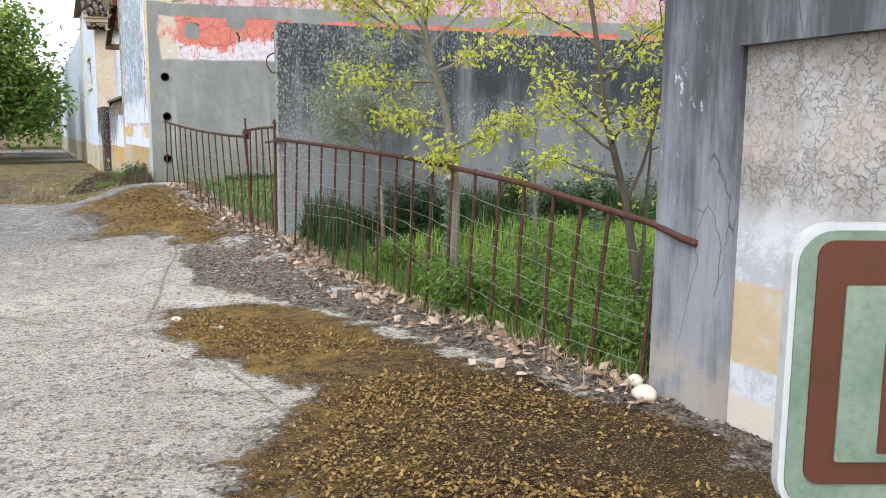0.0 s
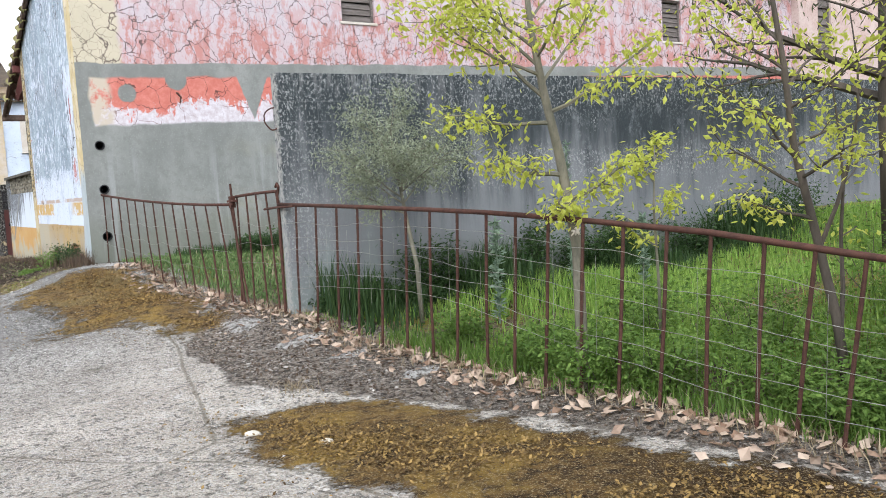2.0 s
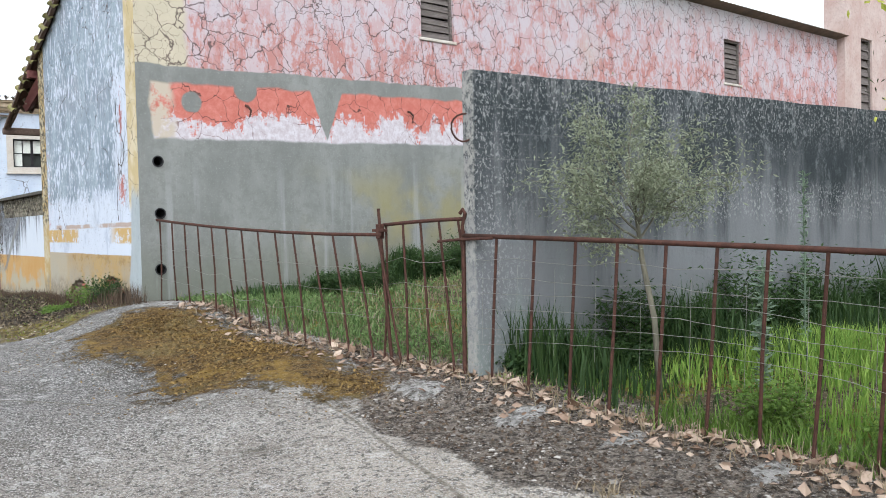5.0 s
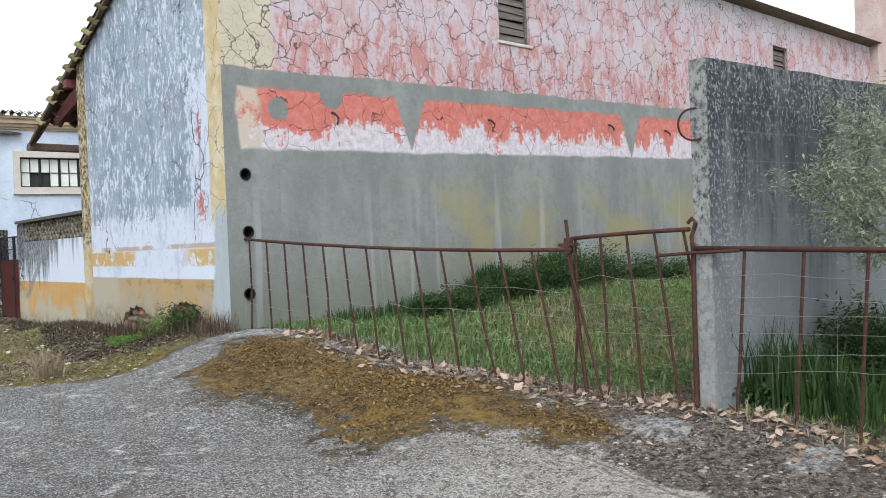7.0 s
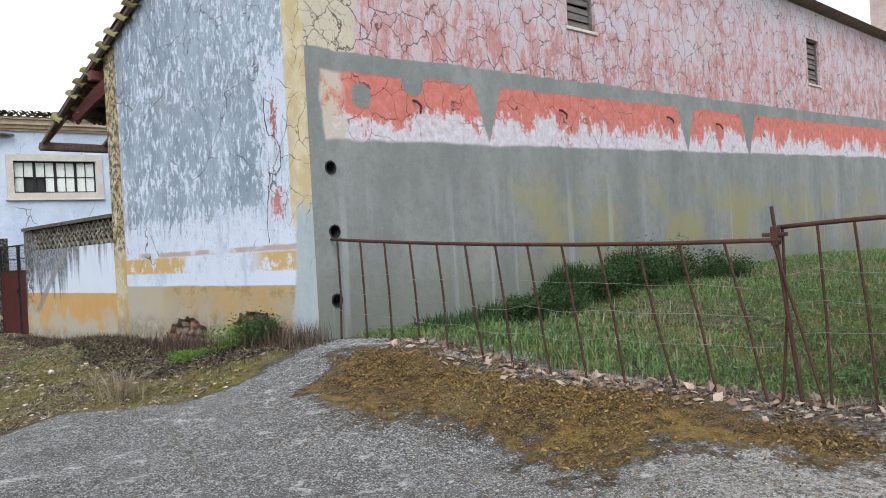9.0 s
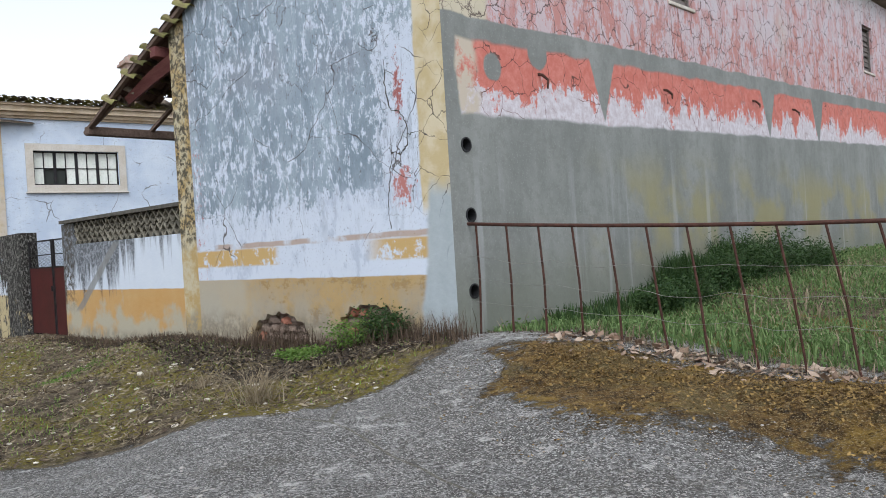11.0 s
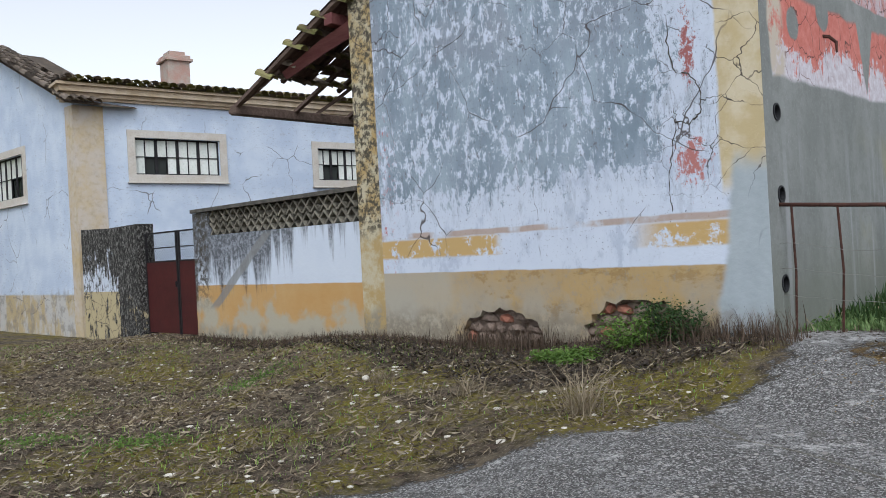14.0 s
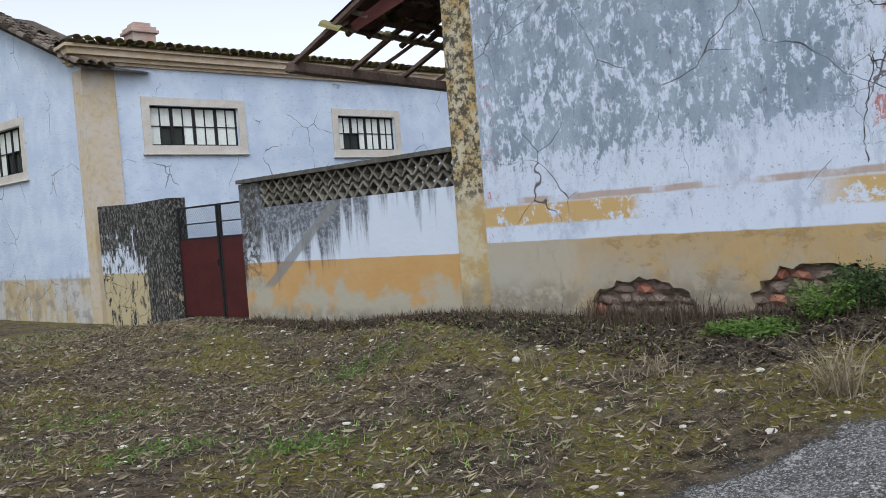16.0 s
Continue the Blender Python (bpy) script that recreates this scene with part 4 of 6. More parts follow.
for row in range(2):
    for k in range(19):
        x0 = k * 0.205 + (0.1 if row else 0)
        z0 = 1.93 + row * 0.21
        for sgn in (1, -1):
            bm = bmesh.new()
            a = (x0 + (0 if sgn > 0 else 0.2), z0)
            b = (x0 + (0.2 if sgn > 0 else 0), z0 + 0.21)
            dx, dz = b[0] - a[0], b[1] - a[1]
            L_ = math.hypot(dx, dz)
            box(bm, 0, L_, -0.2 + 0.01 * (sgn > 0), -0.06 + 0.01 * (sgn > 0), -0.016, 0.016, m=pose(a[0], 0, a[1], 0, -math.degrees(math.atan2(dz, dx)), 0))
            part("lattice_bar", bm, LATTICE, lat)
pier = link("pier", slab([(0, -0.3), (2.45, -0.3), (2.45, 2.3), (1.2, 2.26), (0, 2.28)], (), 0.02, -0.32), PIER, m=BU @ pose(12.02, 0, 0))
tagged(pier, "low plastered gate pier blackened by mould", "wall", kind="structure")


def build_gate():
    g = base("metal_gate", BU @ pose(10.07, -0.14, 0.16), "dark red sheet metal double gate with wire mesh top", "gate")
    for x0, x1 in ((0.02, 0.72), (0.76, 1.93)):
        lf = part("gate_leaf", boxes((x0 + 0.03, x1 - 0.03, -0.012, 0.012, 0.04, 1.36)), GATERED, g)
        fr = bmesh.new()
        top = 1.93
        for a in ((x0, x0 + 0.035, -0.02, 0.02, 0, top), (x1 - 0.035, x1, -0.02, 0.02, 0, top), (x0, x1, -0.018, 0.018, 1.36, 1.39), (x0, x1, -0.018, 0.018, 1.62, 1.64), (x0, x1, -0.018, 0.018, top - 0.03, top)):
            box(fr, *a)
        part("frame", fr, BLACK, lf)
        ms = bmesh.new()
        k = x0 - 0.5
        while k < x1:
            for sg in (1, -1):
                p = [(k + (0 if sg > 0 else 0.52), 1.39), (k + (0.52 if sg > 0 else 0), 1.91)]
                a, b = Vector((p[0][0], 0, p[0][1])), Vector((p[1][0], 0, p[1][1]))
                d = b - a
                t0, t1 = sorted(((x0 - a.x) / d.x, (x1 - a.x) / d.x))
                t0, t1 = max(0, t0), min(1, t1)
                if t1 - t0 > 0.05:
                    rod(ms, a + d * t0, a + d * t1, 0.0025, n=3)
            k += 0.065
        part("mesh", ms, BLACK, lf)
    part("handle", boxes((0.79, 0.81, 0.012, 0.05, 0.9, 1.0), bevel=0.004), BLACK, g)
    part("sill", boxes((-0.05, 2.0, -0.1, 0.25, -0.16, -0.01), bevel=0.01), PATCH, g, "grey stone doorstep")


build_gate()

# ---- house ----
HX, HY, HA = -13.15, 29.27, 20.2
BH = pose(HX, HY, 0, 0, 0, HA)
HW = [(1.28, 3.28, 3.53, 4.36), (5.95, 7.7, 3.45, 4.28)]
front = link("wall_house", slab(rect(0.004, 11.5, -0.4, 5.12), [rect(*w) for w in HW], 0.0, 0.4), HOUSE, m=BH)
tagged(front, "pale blue-white house wall with rough limewash", "wall", kind="structure")
WW = (2.85, 4.95, 3.28, 4.30)
BWG = pose(HX, HY, 0, 0, 0, UA)
wing = link("wall_wing", slab([(0, -0.4), (8.2, -0.4), (8.2, 6.4), (4.6, 7.0), (0, 5.02)], [rect(*WW)], 0.0, -0.4), HOUSE, m=BWG)
tagged(wing, "pale blue house gable end with ochre dado", "wall", kind="structure")
for nm, mm, a in (("corner_band", BH, (0.0, 0.62, -0.025, 0.0, -0.4, 5.0)), ("corner_band", BWG, (-0.02, 0.35, 0.0, 0.025, -0.4, 5.0)), ("corner_band", BWG, (7.8, 8.25, -0.3, 0.05, -0.4, 6.4))):
    tagged(link(nm, boxes(a), OCHRE, m=mm), "faded ochre painted corner band", "trim", kind="structure")
co = bmesh.new()
for k, (o, z0, z1) in enumerate(((0.06, 5.12, 5.18), (0.12, 5.18, 5.27), (0.2, 5.27, 5.40), (0.26, 5.40, 5.46))):
    box(co, -0.1 - o, 11.5, -o, 0.4, z0, z1)
tagged(link("cornice", co, CORNICE, m=BH), "moulded cornice stained ochre and grey", "trim", kind="structure")


def casement(m, w, h, cols, name, sgn):
    """A steel window of small panes with a stone surround; sgn: the outward side of y."""
    win = base(name, m, "steel window of small frosted panes coloured sky-bright in pale stone surround", "window", "house windows", "structure")
    s = bmesh.new()
    for a in ((-0.17, w + 0.17, 0.17, -1), (-0.17, w + 0.17, -0.17, 1)):
        z0, z1 = (h, h + 0.17) if a[3] < 0 else (-0.17, 0)
        box(s, a[0], a[1], min(0.002 * sgn, 0.035 * sgn), max(0.002 * sgn, 0.035 * sgn), z0, z1)
    for x0, x1 in ((-0.17, 0), (w, w + 0.17)):
        box(s, x0, x1, min(0.002 * sgn, 0.035 * sgn), max(0.002 * sgn, 0.035 * sgn), 0, h)
    part("surround", s, SURROUND, win)
    part("window_sill", boxes((-0.2, w + 0.2, min(0, 0.07 * sgn), max(0, 0.07 * sgn), -0.2, -0.172), bevel=0.006), SURROUND, win)
    d = -0.1 * sgn
    fr = boxes((0, w, d - 0.02, d + 0.02, 0, 0.035), (0, w, d - 0.02, d + 0.02, h - 0.035, h), (0, 0.035, d - 0.02, d + 0.02, 0.035, h - 0.035), (w - 0.035, w, d - 0.02, d + 0.02, 0.035, h - 0.035))
    for c in range(1, cols):
        t = 0.035 if c % 2 == 0 else 0.009
        box(fr, w * c / cols - t, w * c / cols + t, d - 0.015, d + 0.015, 0.035, h - 0.035)
    box(fr, 0.035, w - 0.035, d - 0.014, d + 0.014, h * 0.5 - 0.008, h * 0.5 + 0.008)
    part("window_frame", fr, BLACK, win)
    for c in range(cols):
        for r in range(2):
            # two whole panes take a dark colour that stands for a green reflection
            broken = (c, r) in ((1, 0), (2, 0))
            x0, x1 = w * c / cols + 0.012, w * (c + 1) / cols - 0.012
            z0, z1 = (0.03, h * 0.5 - 0.01) if r == 0 else (h * 0.5 + 0.01, h - 0.03)
            yy = d - (0.012 if not broken else 0.05) * sgn
            part("pane", boxes((x0, x1, yy - 0.003, yy + 0.003, z0, z1)), GLASS if broken else PALEBLUE, win)
    # dark sheet behind the panes paints the room's lack of light
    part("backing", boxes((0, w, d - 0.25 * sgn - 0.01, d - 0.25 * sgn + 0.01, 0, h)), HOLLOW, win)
    return win


for (x0, x1, z0, z1), nm in zip(HW, ("window_4", "window_5")):
    casement(BH @ pose(x0, 0, z0), x1 - x0, z1 - z0, 8, nm, -1)
casement(BWG @ pose(WW[0], 0, WW[2]), WW[1] - WW[0], WW[3] - WW[2], 6, "window_6", 1)
hr = base("house_roof", BH, "low house roof of mossy curved clay tiles", "roof", "", "structure")
bm = bmesh.new()
f = bm.faces.new([bm.verts.new(p) for p in ((-0.2, -0.3, 5.46), (11.5, -0.3, 5.46), (11.5, 5.6, 5.8), (-0.2, 5.6, 5.8))])
bmesh.ops.solidify(bm, geom=[f], thickness=0.05)
part("roof_skin", bm, TILE, hr)
for k in range(56):
    for j in range(3):
        tile_at(Matrix.Translation((-0.15 + k * 0.205, -0.36 + j * 0.37, 5.5 + j * 0.022 + 0.015 * rr.random())) @ pose(0, 0, 0, rr.uniform(-4, 4), -11, 90 + rr.uniform(-3, 3)), hr, k % 3 == 0)
wr = base("wing_roof", BWG, "steep verge of old grey clay tiles over the gable", "roof", "", "structure")
bm = bmesh.new()
f = bm.faces.new([bm.verts.new(p) for p in ((-0.35, 0.28, 4.98), (4.6, 0.28, 7.12), (4.6, -1.3, 7.12), (-0.35, -1.3, 4.98))])
f2 = bm.faces.new([bm.verts.new(p) for p in ((4.6, 0.28, 7.12), (8.6, 0.28, 6.4), (8.6, -1.3, 6.4), (4.6, -1.3, 7.12))])
bmesh.ops.solidify(bm, geom=[f, f2], thickness=0.08)
part("roof_skin", bm, TILE2, wr)
for k in range(15):
    for j in range(4):
        s = -0.42 + k * 0.35
        tile_at(Matrix.Translation((s, 0.22 - j * 0.2, 5.02 + (s + 0.35) * 0.432 + 0.03)) @ pose(0, 0, 0, rr.uniform(-4, 4), -23.4, 0), wr, 1)
ch = base("chimney", pose(-10.5, 67.7, 12.9, 0, 0, 20), "tall square plastered chimney with stepped cap", "chimney")
part("stack", boxes((-0.74, 0.74, -0.74, 0.74, -13.3, 2.0), bevel=0.02), CHIMNEY, ch)
part("cap", boxes((-0.92, 0.92, -0.92, 0.92, 2.0, 2.2), (-0.8, 0.8, -0.8, 0.8, 2.2, 2.42), (-0.55, 0.55, -0.55, 0.55, 2.42, 2.7), bevel=0.03), CHIMNEY, ch)
fw = link("wall_yard", slab([(8.26, -0.4), (46, -0.4), (46, 5.4), (8.26, 5.9)], (), 0.0, -0.4), HOUSE, m=BWG)
tagged(fw, "long pale limewashed wall running on from the house", "wall", kind="structure")

# ---- dark wall, pillar, gate wall ----
BD = pose(-2.24, 11.05, 0, 0, 0, 23)
rr = random.Random(9)
top = [(0.0 + k * 0.5, 2.97 + rr.uniform(-0.012, 0.012)) for k in range(37)]
dw = link("wall_dark", slab([(18.0, -0.4), (0.0, -0.4)] + top, (), -0.15, 0.0), DARK, m=BD)
tagged(dw, "tall rendered yard wall blackened by weather", "wall", kind="structure")
BP = pose(1.56, 4.93, 0, 0, 0, -62)
pil = link("pillar", slab(rect(0, 0.62, -0.4, 4.2), (), 0.0, 0.5), PILLAR, m=BP)
tagged(pil, "grey cement gate pillar streaked with black", "pillar", kind="structure")
gwl = link("wall_gate", slab(rect(0.622, 7.0, -0.4, 2.02), (), 0.03, 0.45), GATEWALL, m=BP)
tagged(gwl, "crazed white plaster wall with faded ochre dado", "wall", kind="structure")
up = link("wall_upper", slab(rect(0.622, 7.0, 2.02, 4.2), (), -0.04, 0.45), PILLAR, m=BP)
tagged(up, "grey cement wall head above a drip ledge", "wall", kind="structure")
for y in (0.0, -1.6, -3.2, -4.8):
    part("strut", tube(bmesh.new(), [(8.4, y, 3.98), (7.9, y, 4.12), (7.3, y, 4.32)], [0.04, 0.04, 0.035], 4), TIMBER, roof)

# ---- iron fence ----
FA = pose(1.62, 4.86, 0, 0, 0, 122.1)
RAIL = [(-0.27, 0.965), (-0.15, 0.985), (0.13, 1.035), (0.8, 1.115), (1.47, 1.195), (2.16, 1.245), (2.88, 1.295), (3.59, 1.335), (4.36, 1.365), (5.57, 1.405), (7.3, 1.455)]


def rail_z(s):
    return float(np.interp(s, [a for a, _ in RAIL], [b for _, b in RAIL]))


def wavy(s0, s1, zs, y, sag, seed, ties):
    """One slack fence wire."""
    r2 = random.Random(seed)
    n = int((s1 - s0) / 0.12)
    pts, z = [], zs
    for i in range(n + 1):
        s = s0 + (s1 - s0) * i / n
        u = (s % ties) / ties
        pts.append((s, y + 0.012 * math.sin(s * 3 + seed), zs(s) - sag * math.sin(math.pi * u) * (0.7 + 0.6 * math.sin(s * 1.3 + seed)) + r2.uniform(-0.006, 0.006)))
    return tube(bmesh.new(), pts, [0.0021] * len(pts), 4)


def build_fence():
    f = base("iron_fence", FA, "rusty iron bar fence with slack wire mesh", "fence")
    part("rail", tube(bmesh.new(), [(s, 0.05 if s < 0.1 else 0.0, z) for s, z in RAIL], [0.021] * len(RAIL), 8), RUST, f, smooth=True)
    bars = [0.05, 0.52, 0.8, 1.11, 1.47, 1.8, 2.16, 2.53, 2.88, 3.24, 3.59, 3.97, 4.36, 4.73, 5.14, 5.57, 5.98, 6.42, 6.87]
    r2 = random.Random(3)
    for i, s in enumerate(bars):
        lean = 0.10 if s > 1 else 0.15
        p = FA @ Vector((s + lean, 0, 0))
        z0 = height(p.x, p.y) - 0.03
        bm = tube(bmesh.new(), [(s + lean + r2.uniform(-0.02, 0.02), r2.uniform(-0.02, 0.02), z0), (s + lean * 0.5, 0.004, (z0 + rail_z(s)) / 2), (s, 0, rail_z(s))], [0.0135] * 3, 6)
        part("bar", bm, RUST, f)
    bm = tube(bmesh.new(), [(7.32, 0, 0.05), (7.31, 0, 0.8), (7.3, 0, 1.50)], [0.02] * 3, 6)
    part("post", bm, RUST, f)
    bm = tube(bmesh.new(), [(7.3, 0, 1.40), (7.31, 0.0, 1.55), (7.27, 0.0, 1.66), (7.30, 0.0, 1.70), (7.34, 0, 1.66)], [0.017] * 5, 6)
    part("hook", bm, RUST, f, "bent rusty hook")
    bm = tube(bmesh.new(), [(6.9, 0.02, 1.43), (7.3, 0.03, 1.42), (7.62, 0.03, 1.40)], [0.014] * 3, 6)
    part("cross_bar", bm, RUST, f)
    for k, dz in enumerate((0.19, 0.38, 0.53, 0.68, 0.83, 0.97)):
        part("wire", wavy(0.2, 7.2, lambda s, dz=dz: rail_z(s) - dz * (0.9 + 0.1 * math.sin(s)), 0.03, 0.035, k, 1.1 + 0.2 * k), WIRE, f, "slack pale fence wire")
    for s in np.arange(0.3, 7.2, 0.42):
        bm = rod(bmesh.new(), (s, 0.03, rail_z(s) - 0.24), (s + 0.03, 0.03, rail_z(s) - 0.97), 0.0018, n=3)
        part("wire", bm, WIRE, f)
    part("wire_knot", tube(bmesh.new(), [(2.6 + 0.03 * math.sin(i * 1.9), 0.026 * math.cos(i * 2.3), 1.19 + 0.03 * math.sin(i * 2.7)) for i in range(16)], [0.006] * 16, 4), WHITESTONE, f, "pale cord tied on the rail")


build_fence()
FB = pose(-2.25, 11.05, 0, 0, 0, 123.3)


def build_panels():
    """Two loose, leaning panels of the same iron fence."""
    r2 = random.Random(5)
    for nm, s0, s1, za, zb, n, lean in (("fence_panel", 1.22, 6.75, 1.47, 1.75, 15, -0.35), ("fence_panel", 0.10, 1.16, 1.61, 1.57, 5, -0.26)):
        f = base("iron_fence", FB, "loose leaning panel of rusty iron bars", "fence", "loose fence panels")
        off = 0.05 if s0 > 1 else -0.02
        pts = [(s0 - 0.06 + (s1 - s0 + 0.1) * i / 6, off, za + (zb - za) * (i / 6) ** 1.7) for i in range(7)]
        part("rail", tube(bmesh.new(), pts, [0.019] * 7, 8), RUST, f, smooth=True)
        for i in range(n):
            u = i / (n - 1)
            s = s0 + (s1 - s0) * u
            p = FB @ Vector((s + lean * (1 - u), off, 0))
            z0 = height(p.x, p.y) - 0.02
            zt = za + (zb - za) * u ** 1.7
            part("bar", tube(bmesh.new(), [(s + lean * (1 - u * 1.2) + r2.uniform(-0.03, 0.03), off + r2.uniform(-0.06, 0.02), z0), (s + lean * 0.5 * (1 - u), off, (z0 + zt) / 2), (s, off, zt)], [0.0125] * 3, 6), RUST, f)
        for k, dz in enumerate((0.35, 0.6, 0.85)):
            part("wire", wavy(s0, s1, lambda s, dz=dz: za + (zb - za) * ((s - s0) / (s1 - s0)) ** 1.7 - dz, off + 0.03, 0.05, 20 + k, 0.9), WIRE, f)
    p = base("fence_post", FB @ pose(1.2, 0.03, 0), "thin rusty iron post between the loose panels", "post")
    part("shaft", tube(bmesh.new(), [(-0.15, 0, 0.1), (-0.06, 0, 0.9), (0.02, 0, 1.74)], [0.019, 0.019, 0.016], 6), RUST, p)
    part("tie", boxes((-0.09, 0.1, -0.03, 0.03, 1.50, 1.53), (-0.03, 0.03, -0.035, 0.035, 1.43, 1.58), bevel=0.004), RUST, p)


build_panels()
hoop = bmesh.new()
pts = [(0.12 * math.cos(k * math.tau / 18), 0.02 * math.sin(k * 1.1), 0.13 * math.sin(k * math.tau / 18)) for k in range(19)]
tagged(link("iron_hoop", tube(hoop, pts, [0.009] * 19, 5), RUST, m=pose(-2.24, 11.00, 2.45, 0, 0, 150)), "rusty iron hoop hanging on the dark wall's end", "hoop")
for s, z, ln in ((1.75, 3.5, 0.16), (5.0, 3.62, 0.12), (8.4, 3.75, 0.1), (10.4, 3.75, 0.1)):
    b = bmesh.new()
    tube(b, [(0, 0.05, 0.05), (0.0, -0.06, 0.02), (0.03, -0.12, -0.05), (0.0, -0.13, -ln)], [0.022, 0.02, 0.018, 0.012], 5)
    tagged(link("iron_bracket", b, RUST, m=BV @ pose(s, 0, z)), "broken rusty bracket stub in the barn wall", "bracket", "wall brackets")

# ---- sign ----
sg = base("road_sign", pose(1.045, 1.42, 0.90, 0, 0, 3.0) @ Matrix.Scale(1.41, 4), "brown and faded green sign plate with white rounded rim", "sign")


def rounded(w, h, r, n=6):
    out = []
    for cx, cz, a0 in ((w - r, r, -90), (w - r, h - r, 0), (r, h - r, 90), (r, r, 180)):
        out += [(cx + r * math.cos(radians(a0 + 90 * k / n)), cz + r * math.sin(radians(a0 + 90 * k / n))) for k in range(n + 1)]
    return out


def inset(l, dx, dz):
    return [(x + dx, z + dz) for x, z in l]


part("plate", slab(rounded(0.60, 0.375, 0.05), (), 0.0, 0.02), SIGNWHITE, sg)
part("green_field", slab(inset(rounded(0.584, 0.359, 0.044), 0.008, 0.008), (), -0.003, 0.001), SIGNGREEN, sg, "faded green border")
part("brown_field", slab(inset(rounded(0.54, 0.31, 0.02), 0.03, 0.045), (), -0.006, -0.002), SIGNBROWN, sg, "brown sign face")
part("emblem", slab(inset(rounded(0.30, 0.225, 0.004), 0.066, 0.075), [inset(rounded(0.20, 0.17, 0.004), 0.118, 0.085)], -0.009, -0.005), SIGNGREEN, sg, "pale green square emblem")
part("post", tube(bmesh.new(), [(0.42, 0.05, -1.1), (0.42, 0.05, 0.36)], [0.03, 0.03], 10), ZINC, sg, "round zinc post")
for z in (0.06, 0.27):
    part("clamp", boxes((0.37, 0.47, 0.02, 0.06, z, z + 0.04), bevel=0.004), ZINC, sg)


# ---- leaves, grass, litter ----
def leaves(centre, n, spread, size, rng, droop=0.3, aspect=0.55):
    """Bent four-point leaves round each centre: arrays of points and faces."""
    c = np.repeat(np.asarray(centre, float), n, 0)
    m = len(c)
    c = c + rng.normal(0, 1, (m, 3)) * np.asarray(spread)
    a = rng.uniform(0, math.tau, m)
    el = rng.normal(-droop, 0.45, m)
    d = np.stack([np.cos(a) * np.cos(el), np.sin(a) * np.cos(el), np.sin(el)], -1)
    s = np.cross(d, rng.normal(0, 0.4, (m, 3)) + [0, 0, 1])
    s /= np.linalg.norm(s, axis=1)[:, None] + 1e-9
    up = np.cross(s, d)
    L = (size * rng.uniform(0.6, 1.25, m))[:, None]
    w = L * aspect * 0.5
    p = np.stack([c, c + d * L * 0.45 + s * w - up * w * 0.25, c + d * L - up * L * 0.12, c + d * L * 0.45 - s * w - up * w * 0.25, c + d * L * 0.5 + up * w * 0.12], 1).reshape(-1, 3)
    i = np.arange(m)[:, None] * 5
    f = np.concatenate([i + [0, 1, 4], i + [1, 2, 4], i + [2, 3, 4], i + [3, 0, 4]], 0)
    return p.tolist(), f.tolist()


def blades(x, y, h, rng, width=0.006, bend=0.5, z=None):
    """Grass blades, each a bent strip of three triangles."""
    m = len(x)
    z = heights(x, y) - 0.01 if z is None else z
    b = np.stack([x, y, z], -1)
    a = rng.uniform(0, math.tau, m)
    o = np.stack([np.cos(a), np.sin(a), np.zeros(m)], -1)
    s = np.stack([-np.sin(a), np.cos(a), np.zeros(m)], -1) * width * rng.uniform(0.6, 1.3, m)[:, None]
    k = (h * bend * rng.uniform(0.2, 1.0, m))[:, None]
    h = h[:, None]
    up = np.array([0, 0, 1.0])
    p = np.stack([b - s, b + s, b + up * h * 0.55 + o * k * 0.3 - s * 0.8, b + up * h * 0.55 + o * k * 0.3 + s * 0.8, b + up * h * 0.95 + o * k], 1).reshape(-1, 3)
    i = np.arange(m)[:, None] * 5
    f = np.concatenate([i + [0, 1, 3], i + [0, 3, 2], i + [2, 3, 4]], 0)
    return p.tolist(), f.tolist()


def scatter(poly, n, rng, keep=None):
    px, py = np.array([p[0] for p in poly]), np.array([p[1] for p in poly])
    x = rng.uniform(px.min(), px.max(), n * 4)
    y = rng.uniform(py.min(), py.max(), n * 4)
    ok = inside(x, y, poly) > 0
    if keep is not None:
        ok &= keep(x, y)
    return x[ok][:n], y[ok][:n]


def clump(x, y, f=1.3, lo=0.0):
    """Uneven growth over the plan."""
    return np.clip(0.55 + 0.35 * np.sin(x * f + 1.7 * np.sin(y * f * 0.8)) + 0.3 * np.sin(y * f * 1.9 + x * 0.9), lo, 1.3)


def limb(rr, p, d, length, r, n=5, curl=0.25, lift=0.04):
    pts, rad = [Vector(p)], [r]
    d = Vector(d).normalized()
    for i in range(n):
        d = (d + Vector((rr.uniform(-curl, curl), rr.uniform(-curl, curl), rr.uniform(-curl, curl) + lift))).normalized()
        pts.append(pts[-1] + d * length / n)
        rad.append(r * (1 - 0.75 * (i + 1) / n))
    return pts, rad


